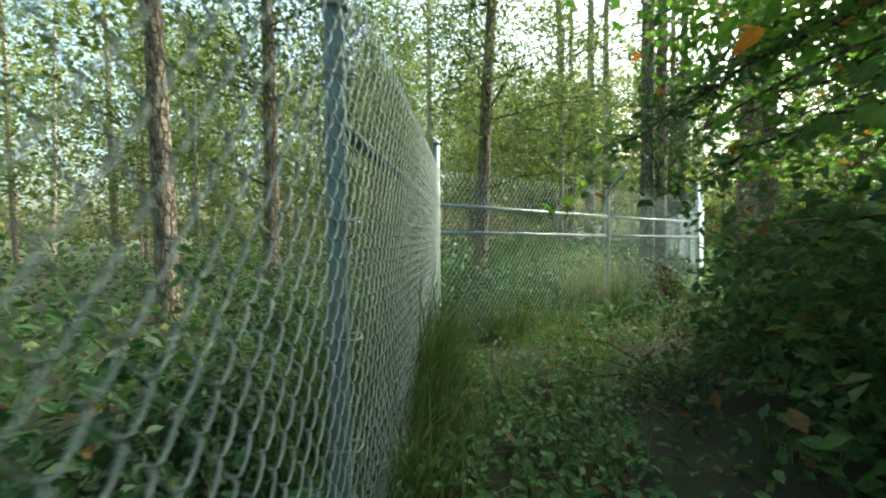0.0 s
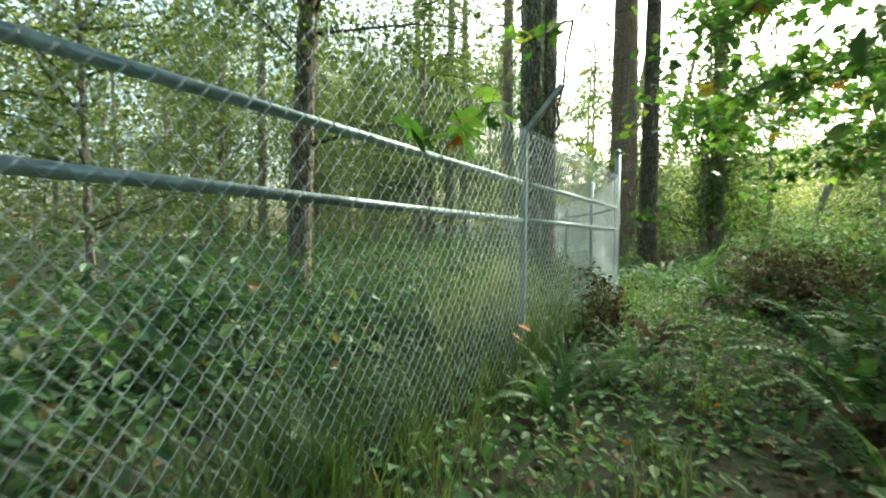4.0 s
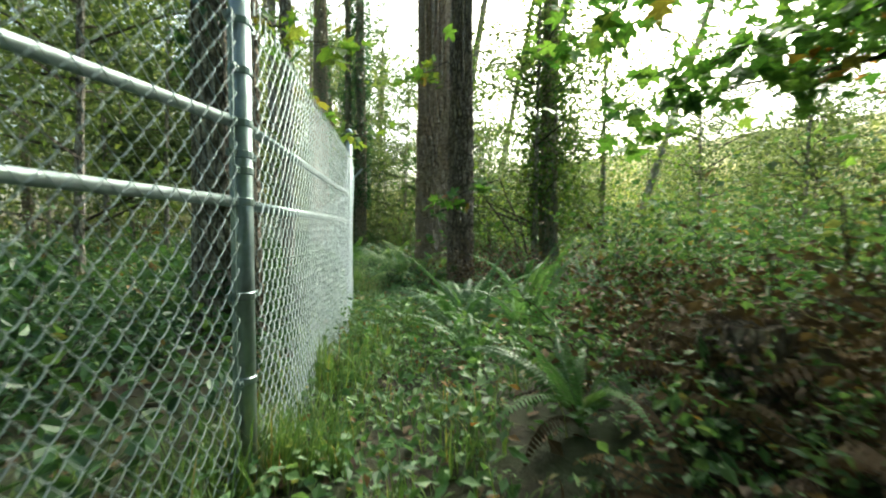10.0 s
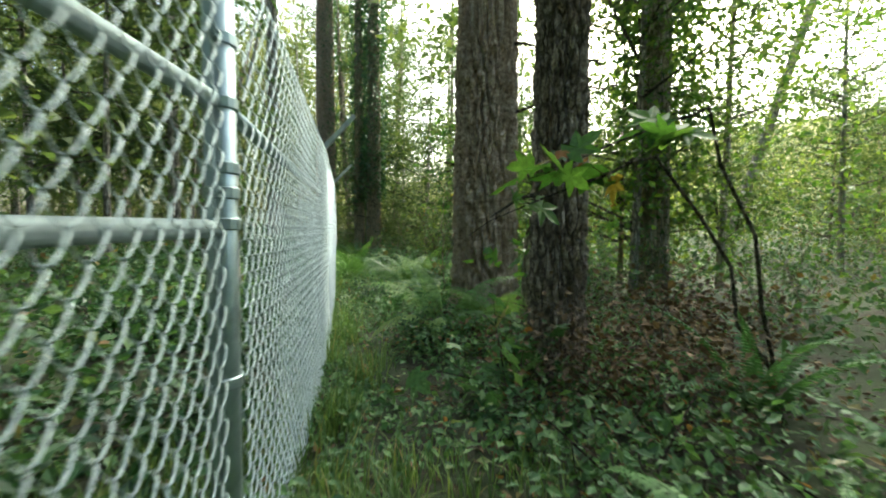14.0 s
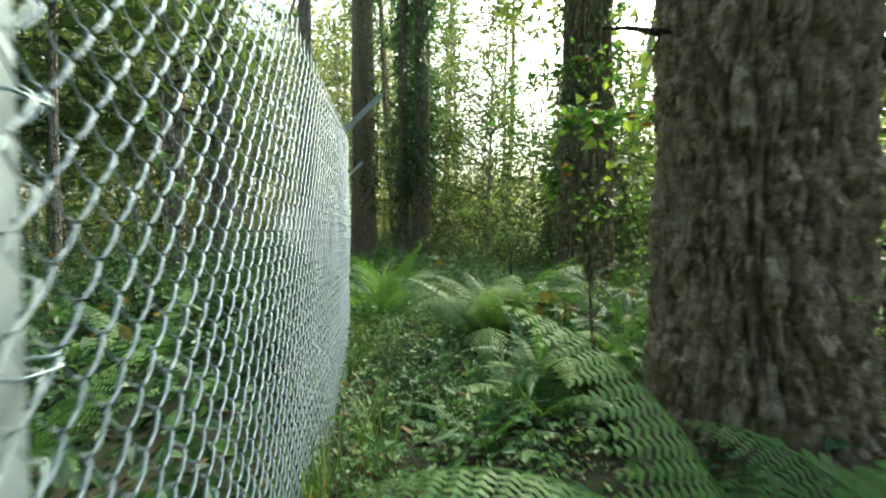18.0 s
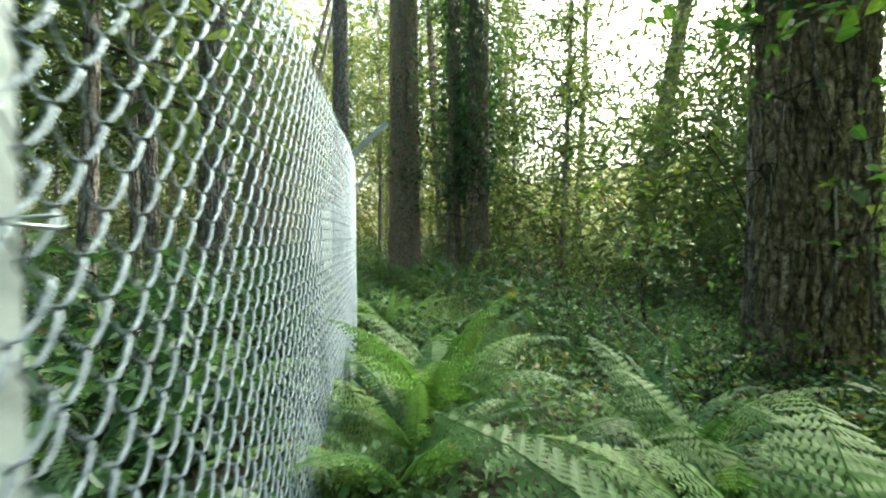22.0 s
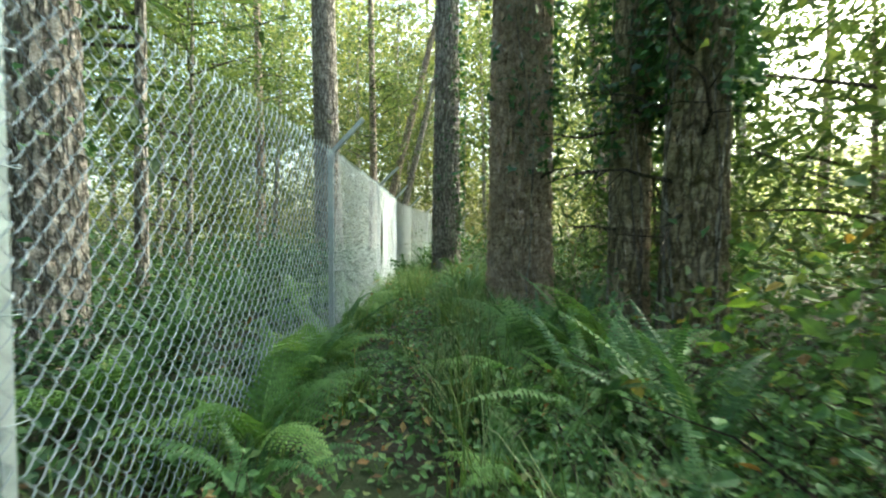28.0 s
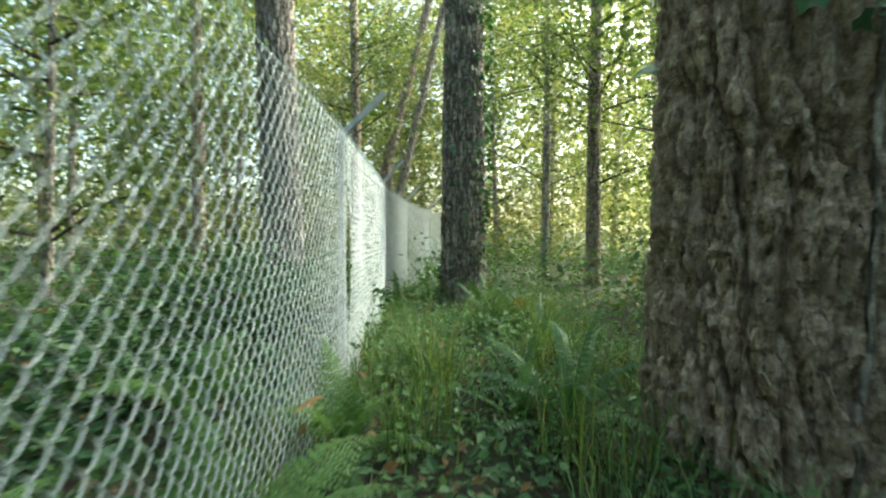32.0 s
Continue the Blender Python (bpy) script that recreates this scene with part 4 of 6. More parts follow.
def frond_mesh(seed, length, width, arch, mat, pairs=30, toothed=True, tip=0.35, hang=0.15):
    """One fern frond: a bending midrib with rows of toothed leaflets."""
    rng = np.random.default_rng(seed)
    t = np.linspace(0, 1, 14)
    ang = radians(68) - arch * t ** 1.1
    seg = length / 13
    x = np.concatenate([[0], np.cumsum(np.cos(ang[:-1]) * seg)])
    z = np.concatenate([[0], np.cumsum(np.sin(ang[:-1]) * seg)])
    y = np.cumsum(rng.normal(0, 0.004, 14))
    mid = np.stack([x, y, z], 1)
    chunks = [tube(mid, np.linspace(0.0045, 0.0012, 14), 4, False)]
    for i in range(pairs):
        s = 0.12 + 0.87 * (i + 0.5) / pairs
        p = np.array([np.interp(s, t, mid[:, k]) for k in range(3)])
        a = np.interp(s, t, ang)
        along = np.array([math.cos(a), 0, math.sin(a)])
        up = np.array([-math.sin(a), 0, math.cos(a)])
        shape = math.sin(min(1, s / tip * 0.5 + 0.28) * math.pi / 2) if s < tip else (1 - ((s - tip) / (1 - tip)) ** 1.6)
        w = width * max(shape, 0.06) * rng.uniform(0.88, 1.08)
        for sgn in (1, -1):
            out = np.array([0, sgn, 0]) * 0.93 + along * 0.36 - up * hang
            out /= np.linalg.norm(out)
            wide = length / pairs * 0.46
            tilt = along * 0.95 + up * rng.normal(0.1, 0.12)
            n = 4 if toothed else 3
            verts, faces = [], []
            for k in range(n + 1):
                q = k / n
                c = p + out * w * q - up * w * 0.16 * q * q
                b = wide * (1 - q ** 2.2) * (1.0 if k % 2 == 0 or not toothed else 0.5) + 0.0006
                verts += [c + tilt * b, c - tilt * b]
            for k in range(n):
                faces.append([2 * k, 2 * k + 2, 2 * k + 3, 2 * k + 1] if sgn > 0 else [2 * k, 2 * k + 1, 2 * k + 3, 2 * k + 2])
            chunks.append((verts, faces))
    return mesh_of("frond", *merge(chunks), mat)


def lacy_frond(seed, length, width, arch, mat, pairs=17, steps=9, tip=0.3, hang=0.18):
    """A twice-divided frond: side branches along the midrib, each set with small pointed leaflets."""
    rng = np.random.default_rng(seed)
    t = np.linspace(0, 1, 14)
    ang = radians(70) - arch * t ** 1.1
    seg = length / 13
    mid = np.stack([np.concatenate([[0], np.cumsum(np.cos(ang[:-1]) * seg)]), np.cumsum(rng.normal(0, 0.006, 14)), np.concatenate([[0], np.cumsum(np.sin(ang[:-1]) * seg)])], 1)
    chunks = [tube(mid, np.linspace(0.0045, 0.001, 14), 4, False)]
    for i in range(pairs):
        s = 0.2 + 0.79 * (i + 0.4) / pairs
        p = np.array([np.interp(s, t, mid[:, k]) for k in range(3)])
        a = np.interp(s, t, ang)
        along, up = np.array([math.cos(a), 0, math.sin(a)]), np.array([-math.sin(a), 0, math.cos(a)])
        shape = 0.62 + 0.38 * (s - 0.2) / (tip - 0.2 + 0.02) if s < tip else (1 - ((s - tip) / (1 - tip)) ** 1.25)
        w = width * max(shape, 0.07) * rng.uniform(0.9, 1.08)
        n = max(3, int(steps * (0.35 + 0.65 * shape)))
        for sgn in (1, -1):
            out = np.array([0, sgn, 0]) * 0.9 + along * 0.42 - up * (hang + rng.normal(0, 0.06))
            out /= np.linalg.norm(out)
            across = along - out * (along @ out)
            across /= np.linalg.norm(across)
            verts, faces = [], []
            for k in range(n):
                q = (k + 0.3) / n
                c = p + out * w * q - up * w * 0.2 * q * q
                size = length / pairs * 0.43 * (1 - q * q * 0.8)
                b = w / n * 0.44
                for side in (1, -1):
                    tipp = c + across * side * size + out * b * 0.9 - up * size * 0.15
                    j = len(verts)
                    verts += [c - out * b, tipp - out * b * 0.35, tipp + out * b * 0.5, c + out * b]
                    faces.append([j, j + 1, j + 2, j + 3] if sgn * side < 0 else [j + 3, j + 2, j + 1, j])
            chunks.append((verts, faces))
    return mesh_of("frond", *merge(chunks), mat)


SWORD = [frond_mesh(100 + i, 0.95, 0.075, radians(42 + 17 * i), M_FERN, 30, True, 0.3) for i in range(5)]
LADY = [lacy_frond(120 + i, 0.92, 0.18, radians(62 + 15 * i), M_LADY, 18, 10) for i in range(5)]
WITHERED = [frond_mesh(140 + i, 0.75, 0.1, radians(110 + 22 * i), M_DEAD, 20, True, 0.36, 0.7) for i in range(3)]

M_BRACKEN = leaf_material("bracken_frond", (0.11, 0.23, 0.07), (0.17, 0.31, 0.1), (0.25, 0.38, 0.14), 0.42, 0.5, False)
BRACKEN = [lacy_frond(160 + i, 1.35, 0.3, radians(95 + 13 * i), M_BRACKEN, 18, 12, 0.28, 0.3) for i in range(4)]


def fern(rng, x, y, kind="sword", size=1.0, fronds=11, dead=1, aim=None):
    label = {"sword": "dark green sword fern with arching fronds", "lady": "bright green lacy fern with spreading fronds", "dead": "withered brown fern with drooping fronds", "bracken": "tall pale bracken with broad arching fronds"}[kind]
    x, y = beside_trail(x, y, 0.62 if size > 0.7 else 0.45)
    f = thing("fern", x, y, on_ground(x, y) - 0.01, label, "fern", "ferns of the wood")
    pool = {"sword": SWORD, "lady": LADY, "dead": WITHERED, "bracken": BRACKEN}[kind]
    first = rng.uniform(0, 360)
    for i in range(fronds):
        s = size * rng.uniform(0.72, 1.15)
        m = pose(0, 0, 0, rng.normal(0, 7), rng.normal(0, 9), first + i * 360 / fronds + rng.normal(0, 14) if aim is None else aim + i * 28) @ Matrix.Scale(s, 4)
        part("frond", pool[rng.integers(len(pool))], f, "", m)
    for i in range(dead if kind != "dead" else 0):
        part("frond", WITHERED[rng.integers(3)], f, "withered brown frond", pose(0, 0, 0, 0, 18, rng.uniform(0, 360)) @ Matrix.Scale(size * 0.8, 4))
    return f


def plant_ferns():
    rng = np.random.default_rng(31)
    first = ((4.45, 6.0, 0.8), (4.95, 6.6, 0.9), (4.0, 5.6, 0.85), (5.5, 6.9, 0.95), (3.1, 6.05, 1.0), (2.05, 6.75, 0.6), (2.35, 7.1, 0.7), (3.35, 5.75, 0.95), (2.6, 7.0, 0.5), (4.3, 6.1, 0.9), (5.3, 7.35, 1.0), (7.2, 7.6, 0.9), (6.85, 7.76, 1.05), (2.95, 7.1, 0.55), (5.9, 9.0, 0.75), (8.2, 9.2, 1.0), (4.7, 6.2, 0.9), (2.6, 5.3, 0.8))
    second = ((6.75, 10.95, 0.95), (7.1, 10.5, 1.0), (7.2, 11.5, 1.05), (7.75, 11.2, 1.0), (8.4, 10.85, 1.1), (6.35, 10.3, 0.75), (9.2, 12.6, 1.0))
    third = ((10.1, 16.7, 0.95), (9.55, 17.1, 0.9), (9.73, 19.84, 0.9), (10.1, 19.5, 0.95), (8.75, 16.6, 0.6))
    fourth = ((10.45, 18.0, 1.0), (10.75, 17.5, 0.95), (11.3, 17.6, 1.0), (11.9, 20.6, 0.8), (11.3, 21.2, 0.6), (12.0, 18.9, 0.8), (11.6, 19.6, 0.5))
    fifth = ((9.85, 22.3, 0.75), (10.35, 21.4, 0.7), (11.9, 23.0, 0.6), (12.3, 24.2, 0.8), (11.85, 24.8, 0.65), (12.5, 23.8, 1.0), (10.4, 26.4, 0.7), (12.2, 25.4, 1.0), (11.65, 22.3, 0.7), (11.9, 21.7, 0.75), (12.4, 22.9, 0.8), (11.5, 23.2, 0.55), (11.7, 20.9, 0.7), (12.6, 21.9, 0.8))
    last = ((11.85, 25.9, 0.95), (12.05, 26.6, 1.0), (11.75, 26.9, 0.85), (12.3, 26.0, 0.95), (10.25, 25.2, 0.7), (10.2, 27.9, 0.75), (11.45, 28.1, 0.55), (11.7, 28.4, 0.6), (12.35, 27.9, 0.85), (10.85, 29.9, 0.55), (10.95, 32.6, 0.8), (12.3, 27.3, 1.0), (11.25, 29.7, 0.9), (11.6, 31.4, 0.8), (11.3, 33.4, 0.9), (10.5, 34.3, 0.9), (10.65, 35.2, 1.0), (10.9, 36.2, 1.0))
    for group in (first, second, third, fourth, fifth, last):
        for x, y, s in group:
            fern(rng, x, y, "sword", s * 1.05, int(rng.integers(9, 14)))
    lady_out = ((9.7, 20.2, 1.05), (11.95, 26.45, 1.0), (11.8, 26.95, 0.9), (12.3, 26.8, 1.05), (10.22, 26.7, 0.85), (9.5, 18.25, 1.2), (9.75, 18.75, 0.8), (10.15, 19.5, 1.0), (9.45, 19.6, 0.85), (10.2, 20.6, 0.95), (10.05, 22.6, 0.9), (10.5, 19.0, 0.9), (10.55, 22.0, 0.8), (9.75, 22.9, 0.85), (10.1, 25.6, 0.9), (9.95, 26.2, 0.8), (10.35, 27.0, 0.75), (11.55, 26.1, 0.95), (11.75, 27.0, 0.95), (10.35, 28.75, 0.7), (10.2, 29.6, 0.6), (11.1, 25.3, 0.6), (10.4, 17.3, 0.9), (9.3, 16.8, 0.75))
    for x, y, s in lady_out:
        fern(rng, x, y, "lady", s * 1.15, int(rng.integers(7, 11)), 0)
    lady_in = ((8.1, 19.7, 1.0), (8.3, 20.6, 1.1), (7.6, 20.3, 1.1), (7.2, 18.9, 1.0), (7.7, 18.0, 1.0), (6.9, 17.3, 1.0), (8.8, 22.6, 0.9), (8.4, 23.6, 1.0), (9.2, 25.9, 1.0), (8.9, 27.0, 1.1), (9.4, 28.4, 0.9), (8.6, 28.6, 1.0), (7.6, 24.6, 1.1), (6.6, 20.6, 1.0), (9.3, 30.0, 0.9))
    for x, y, s in lady_in:
        fern(rng, x, y, "lady" if rng.random() < 0.7 else "sword", s, int(rng.integers(8, 12)), 0)
    for x, y, s, n in ((8.75, 15.35, 0.9, 7), (9.3, 15.1, 0.8, 6), (9.75, 17.1, 0.75, 5), (10.2, 18.75, 0.95, 5), (10.6, 18.4, 0.95, 5), (9.2, 19.7, 0.62, 6), (11.3, 17.0, 0.9, 5)):
        fern(rng, x, y, "bracken", s, n, 0)
    fern(rng, 10.12, 28.35, "bracken", 0.62, 4, 0, 60)
    withered = ((3.4, 5.5, 0.8), (4.05, 5.85, 0.85), (4.6, 6.2, 0.9), (4.95, 6.75, 0.8), (3.0, 5.1, 0.7), (5.1, 6.1, 0.9), (4.4, 5.4, 0.9), (5.6, 6.9, 0.9), (8.95, 15.2, 0.7), (9.15, 14.95, 0.75), (8.8, 15.5, 0.6), (9.9, 18.1, 0.6), (10.3, 17.6, 0.6), (6.0, 8.2, 0.9), (6.4, 8.1, 0.9), (6.5, 8.6, 1.0), (6.15, 8.55, 0.9), (6.8, 9.0, 0.9), (5.6, 8.35, 0.9), (7.1, 8.5, 1.0), (6.9, 9.5, 0.9), (8.2, 16.9, 0.45), (9.75, 16.7, 0.7), (3.3, 5.6, 0.8), (3.9, 7.7, 0.7), (12.4, 21.6, 0.9))
    for x, y, s in withered:
        fern(rng, x, y, "dead", s, int(rng.integers(8, 12)))


# ---------------------------------------------------------------- shrubs and saplings


def shrub_source(seed, height, spread, leaves, size, kind, mat, label, stems=9, arching=0.4, stem_mat=None, name="shrub"):
    rng = np.random.default_rng(seed)
    s = thing(name, 0, -90 - seed, 0, label, "shrub", "undergrowth shrubs")
    limbs, chunks = [], []
    for _ in range(stems):
        a = rng.uniform(0, 2 * np.pi)
        p = branch_points(rng, (rng.normal(0, 0.08), rng.normal(0, 0.08), -0.04), (math.cos(a) * spread, math.sin(a) * spread, 1.0), height * rng.uniform(0.7, 1.2), 10, arching, 0.16)
        limbs.append(p)
        chunks.append(tube(p[[0, 3, 6, 9]], np.linspace(0.008, 0.002, 4), 3, False))
        for _ in range(3):
            q = p[rng.integers(3, 9)]
            b = branch_points(rng, q, rng.normal(0, 1, 3) + [0, 0, 0.2], height * 0.3, 3, 0.3)
            limbs.append(b)
            chunks.append(tube(b, np.linspace(0.004, 0.0014, 3), 3, False))
    part("stem", mesh_of("stem", *merge(chunks), stem_mat or M_TWIG), s)["kind"] = "stuff"
    per = max(1, leaves // len(limbs))
    cs = [p[rng.integers(1, len(p), per)] + rng.normal(0, 0.045, (per, 3)) for p in limbs]
    part("foliage", mesh_of("foliage", *leaf_cloud(rng, np.concatenate(cs), size, kind, None, 0.72), mat), s)
    return s


def scatter(sources, count, rng, where, keep, scale=(0.75, 1.2), gap=0.3):
    spots, tries = [], 0
    while len(spots) < count and tries < count * 60:
        tries += 1
        x, y = where()
        if not keep(x, y) or any((x - a) ** 2 + (y - b) ** 2 < gap * gap for a, b in spots):
            continue
        spots.append((x, y))
        src = sources[rng.integers(len(sources))]
        c = copy_thing(src, pose(x, y, on_ground(x, y), rng.normal(0, 4), rng.normal(0, 4), rng.uniform(0, 360)))
        s = rng.uniform(*scale)
        c.scale = (s, s, s * rng.uniform(0.85, 1.15))


def trail_x(y):
    return float(np.interp(y, TRAIL_Y, TRAIL_X))


def fence_x(y):
    return float(np.interp(y, [p[2] for p in POSTS], [p[1] for p in POSTS]))


def from_trail(x, y):
    """Distance from the line that is walked."""
    best = 9e9
    for i in range(len(TRAIL_Y) - 1):
        ax, ay, bx, by = TRAIL_X[i], TRAIL_Y[i], TRAIL_X[i + 1], TRAIL_Y[i + 1]
        t = ((x - ax) * (bx - ax) + (y - ay) * (by - ay)) / ((bx - ax) ** 2 + (by - ay) ** 2)
        t = min(1, max(0, t))
        best = min(best, math.hypot(x - ax - t * (bx - ax), y - ay - t * (by - ay)))
    return best


def right_side(x, y):
    return x > trail_x(y)


def beside_trail(x, y, gap):
    """The spot itself, or the nearest one that lies clear of the walked line."""
    for _ in range(12):
        if from_trail(x, y) >= gap:
            break
        x += 0.06 if right_side(x, y) else -0.06
    return x, y


plant_ferns()


def inside_by(x, y):
    """How far a spot lies inside the fence; below 0 on the trail's side."""
    best, side = 9e9, 1
    for (_, ax, ay), (_, bx, by) in zip(POSTS, POSTS[1:]):
        dx, dy = bx - ax, by - ay
        t = min(1, max(0, ((x - ax) * dx + (y - ay) * dy) / (dx * dx + dy * dy)))
        d = math.hypot(x - ax - t * dx, y - ay - t * dy)
        if d < best:
            best, side = d, dx * (y - ay) - dy * (x - ax)
    return best if side > 0 else -best


def plant_shrubs():
    rng = np.random.default_rng(55)
    bramble = [shrub_source(201, 1.1, 0.7, 620, 0.06, "simple", M_SHRUB, "tangled bramble shrub with toothed leaves", 9, 0.9, name="bramble"), shrub_source(202, 0.8, 0.9, 540, 0.058, "simple", M_SHRUB, "low tangled bramble with arching stems", 9, 1.1, name="bramble")]
    berry = [shrub_source(203, 1.7, 0.35, 760, 0.062, "simple", M_SHRUB, "upright leafy berry shrub", 10, 0.35, name="berry_shrub"), shrub_source(204, 2.3, 0.3, 820, 0.066, "simple", M_CANOPY, "tall leafy shrub with thin stems", 9, 0.3, name="berry_shrub")]
    pale = [shrub_source(205, 0.9, 0.8, 420, 0.055, "broad", M_LOW, "small-leaved snowberry shrub on shady ground", 10, 0.5, name="snowberry_shrub"), shrub_source(206, 0.55, 0.9, 360, 0.06, "broad", M_LOW, "low leafy clump of seedlings", 9, 0.5, name="snowberry_shrub")]
    brown = [shrub_source(208, 0.95, 0.25, 420, 0.07, "broad", M_LITTER, "withered brown dock standing against the fence", 8, 0.3, name="dock")]
    scatter(brown, 2, rng, lambda: (rng.uniform(3.0, 3.6), rng.uniform(7.6, 8.4)), lambda x, y: 0.12 < (x - 3.15) * 0.652 - (y - 8.27) * 0.759 < 0.4, (0.6, 0.8), 0.2)
    bare = [shrub_source(207, 1.5, 0.5, 90, 0.06, "broad", M_YELLOW, "thin bare stems with few yellow leaves", 8, 0.4, M_PALE, name="bare_shrub")]

    huckle = [shrub_source(209, 1.25, 0.6, 380, 0.05, "broad", M_YELLOW, "huckleberry shrub with thin yellow-green sprays", 8, 0.6, name="huckleberry_shrub"), shrub_source(210, 0.8, 0.8, 300, 0.045, "broad", M_LOW, "low huckleberry shrub with small green leaves", 7, 0.6, name="huckleberry_shrub")]

    thimble = [shrub_source(211, 0.75, 0.7, 70, 0.15, "maple", M_LOW, "thimbleberry seedling with broad lobed leaves", 5, 0.5, name="thimbleberry"), shrub_source(212, 0.5, 0.8, 46, 0.13, "maple", M_LOW, "low seedling with pale lobed leaves", 4, 0.5, name="thimbleberry")]
    gloom = [shrub_source(213, 0.85, 0.6, 520, 0.085, "broad", M_SALAL, "dark leafy shrub inside the fence", 10, 0.6, name="salal_shrub"), shrub_source(214, 0.6, 0.9, 420, 0.075, "broad", M_SALAL, "low dark leafy shrub inside the fence", 9, 0.7, name="salal_shrub")]

    leafy = [shrub_source(215, 0.6, 0.9, 260, 0.095, "broad", M_LOW, "low broad-leaved shrub beside the trail", 9, 0.7, name="leafy_shrub")]

    def box(x0, x1, y0, y1):
        return lambda: (rng.uniform(x0, x1), rng.uniform(y0, y1))

    # first stretch: dense dark growth beside the trail
    scatter(bramble, 22, rng, box(1.3, 5.5, -1.0, 5.6), lambda x, y: right_side(x, y) and from_trail(x, y) > 0.95, (0.8, 1.25), 0.45)
    scatter(bramble, 20, rng, box(3.5, 13, 4.5, 10.5), lambda x, y: right_side(x, y) and from_trail(x, y) > 1.25, (0.6, 0.95), 0.5)
    scatter(berry + bare, 14, rng, box(5, 13, 4.5, 10.5), lambda x, y: right_side(x, y) and from_trail(x, y) > 2.6, (0.7, 1.0), 0.5)
    scatter(berry + bare, 16, rng, box(7, 18, 8, 15), lambda x, y: right_side(x, y) and from_trail(x, y) > 2.6, (0.65, 0.95), 0.5)
    scatter(pale + bramble[1:], 24, rng, box(5, 10, 7.5, 15), lambda x, y: right_side(x, y) and from_trail(x, y) > 0.75, (0.7, 1.1), 0.4)
    # middle: under the firs
    scatter(pale, 26, rng, box(8, 13, 14.5, 22), lambda x, y: right_side(x, y) and from_trail(x, y) > 0.6, (0.6, 1.0), 0.4)
    scatter(berry + bramble, 12, rng, box(11, 18, 15, 25), lambda x, y: from_trail(x, y) > 2.2, (0.75, 1.15), 0.5)
    # late stretch
    scatter(pale + bramble[1:], 26, rng, box(11, 14.5, 20, 27), lambda x, y: right_side(x, y) and from_trail(x, y) > 0.75, (0.6, 1.05), 0.4)
    scatter(berry + bare, 22, rng, box(12.5, 19, 23, 36), lambda x, y: from_trail(x, y) > 2.2 and math.hypot(x - 12.1, y - 29) > 0.9, (0.8, 1.25), 0.5)
    scatter(pale, 30, rng, box(10.3, 12.6, 24, 35), lambda x, y: from_trail(x, y) > 0.5, (0.45, 0.85), 0.3)
    scatter(pale, 20, rng, box(9.9, 13.5, 18.6, 26), lambda x, y: from_trail(x, y) > 0.5 and x > fence_x(y) + 0.3, (0.45, 0.8), 0.3)
    scatter(pale, 16, rng, box(8.2, 11, 15, 21), lambda x, y: from_trail(x, y) > 0.45 and x > fence_x(y) + 0.3, (0.4, 0.7), 0.3)
    scatter(huckle, 6, rng, box(11, 14.8, 19.5, 26), lambda x, y: from_trail(x, y) > 1.4, (0.6, 0.95), 0.6)
    scatter(huckle, 6, rng, box(9.6, 13, 15.5, 19.5), lambda x, y: right_side(x, y) and from_trail(x, y) > 1.3, (0.6, 0.9), 0.6)
    for x, y, s in ((11.85, 22.9, 0.95), (12.2, 23.4, 1.0), (11.75, 23.6, 0.9), (12.4, 22.6, 1.0), (11.7, 24.3, 0.8), (12.1, 24.0, 0.95), (11.55, 22.5, 0.6), (10.4, 22.9, 0.55), (10.35, 23.4, 0.6), (10.45, 24.0, 0.55), (10.3, 24.6, 0.6), (11.6, 21.7, 0.6), (12.0, 22.2, 0.8), (11.5, 25.4, 0.7), (11.6, 27.3, 0.6), (11.2, 29.4, 0.5), (11.0, 30.2, 0.5), (10.4, 30.9, 0.5), (9.9, 21.3, 0.5), (9.75, 21.7, 0.55), (9.9, 22.1, 0.5), (10.15, 21.8, 0.45), (9.6, 20.9, 0.5), (8.4, 15.4, 0.4), (8.55, 15.95, 0.45), (8.3, 16.1, 0.4), (8.1, 14.9, 0.3), (8.1, 16.6, 0.5)):
        c = copy_thing(pale[int(rng.integers(2))], pose(x, y, on_ground(x, y), 0, 0, rng.uniform(0, 360)))
        c.scale = (s, s, s)
    for x, y, k in ((12.0, 22.5, 1.2), (12.3, 23.1, 1.3), (11.95, 23.5, 1.15), (12.45, 22.2, 1.2), (12.2, 24.6, 1.15), (11.3, 19.0, 0.9)):
        c = copy_thing(pale[0], pose(x, y, on_ground(x, y), 0, 0, rng.uniform(0, 360)))
        c.scale = (k, k, k)
        tagged(c, "bushy snowberry shrub standing above the low plants")
    scatter(huckle + pale[:1] + bare + bramble, 22, rng, box(11.3, 15.5, 17.5, 26), lambda x, y: from_trail(x, y) > 1.9, (0.7, 1.15), 0.5)
    scatter(bare + berry[:1], 10, rng, box(9.5, 14, 11, 16), lambda x, y: from_trail(x, y) > 1.8, (0.6, 0.95), 0.5)
    # inside the fence
    scatter(pale + bramble + berry[:1], 26, rng, box(-5, 9, -1, 34), lambda x, y: fence_x(y) - 5 < x < fence_x(y) - 0.5, (0.7, 1.15), 0.5)
    scatter(gloom, 26, rng, box(-2.5, 5, 1.5, 10), lambda x, y: 0.45 < inside_by(x, y) < 2.6, (0.8, 1.25), 0.45)
    scatter(gloom, 34, rng, box(3, 10, 10, 23), lambda x, y: 0.45 < inside_by(x, y) < 2.8, (0.8, 1.3), 0.5)
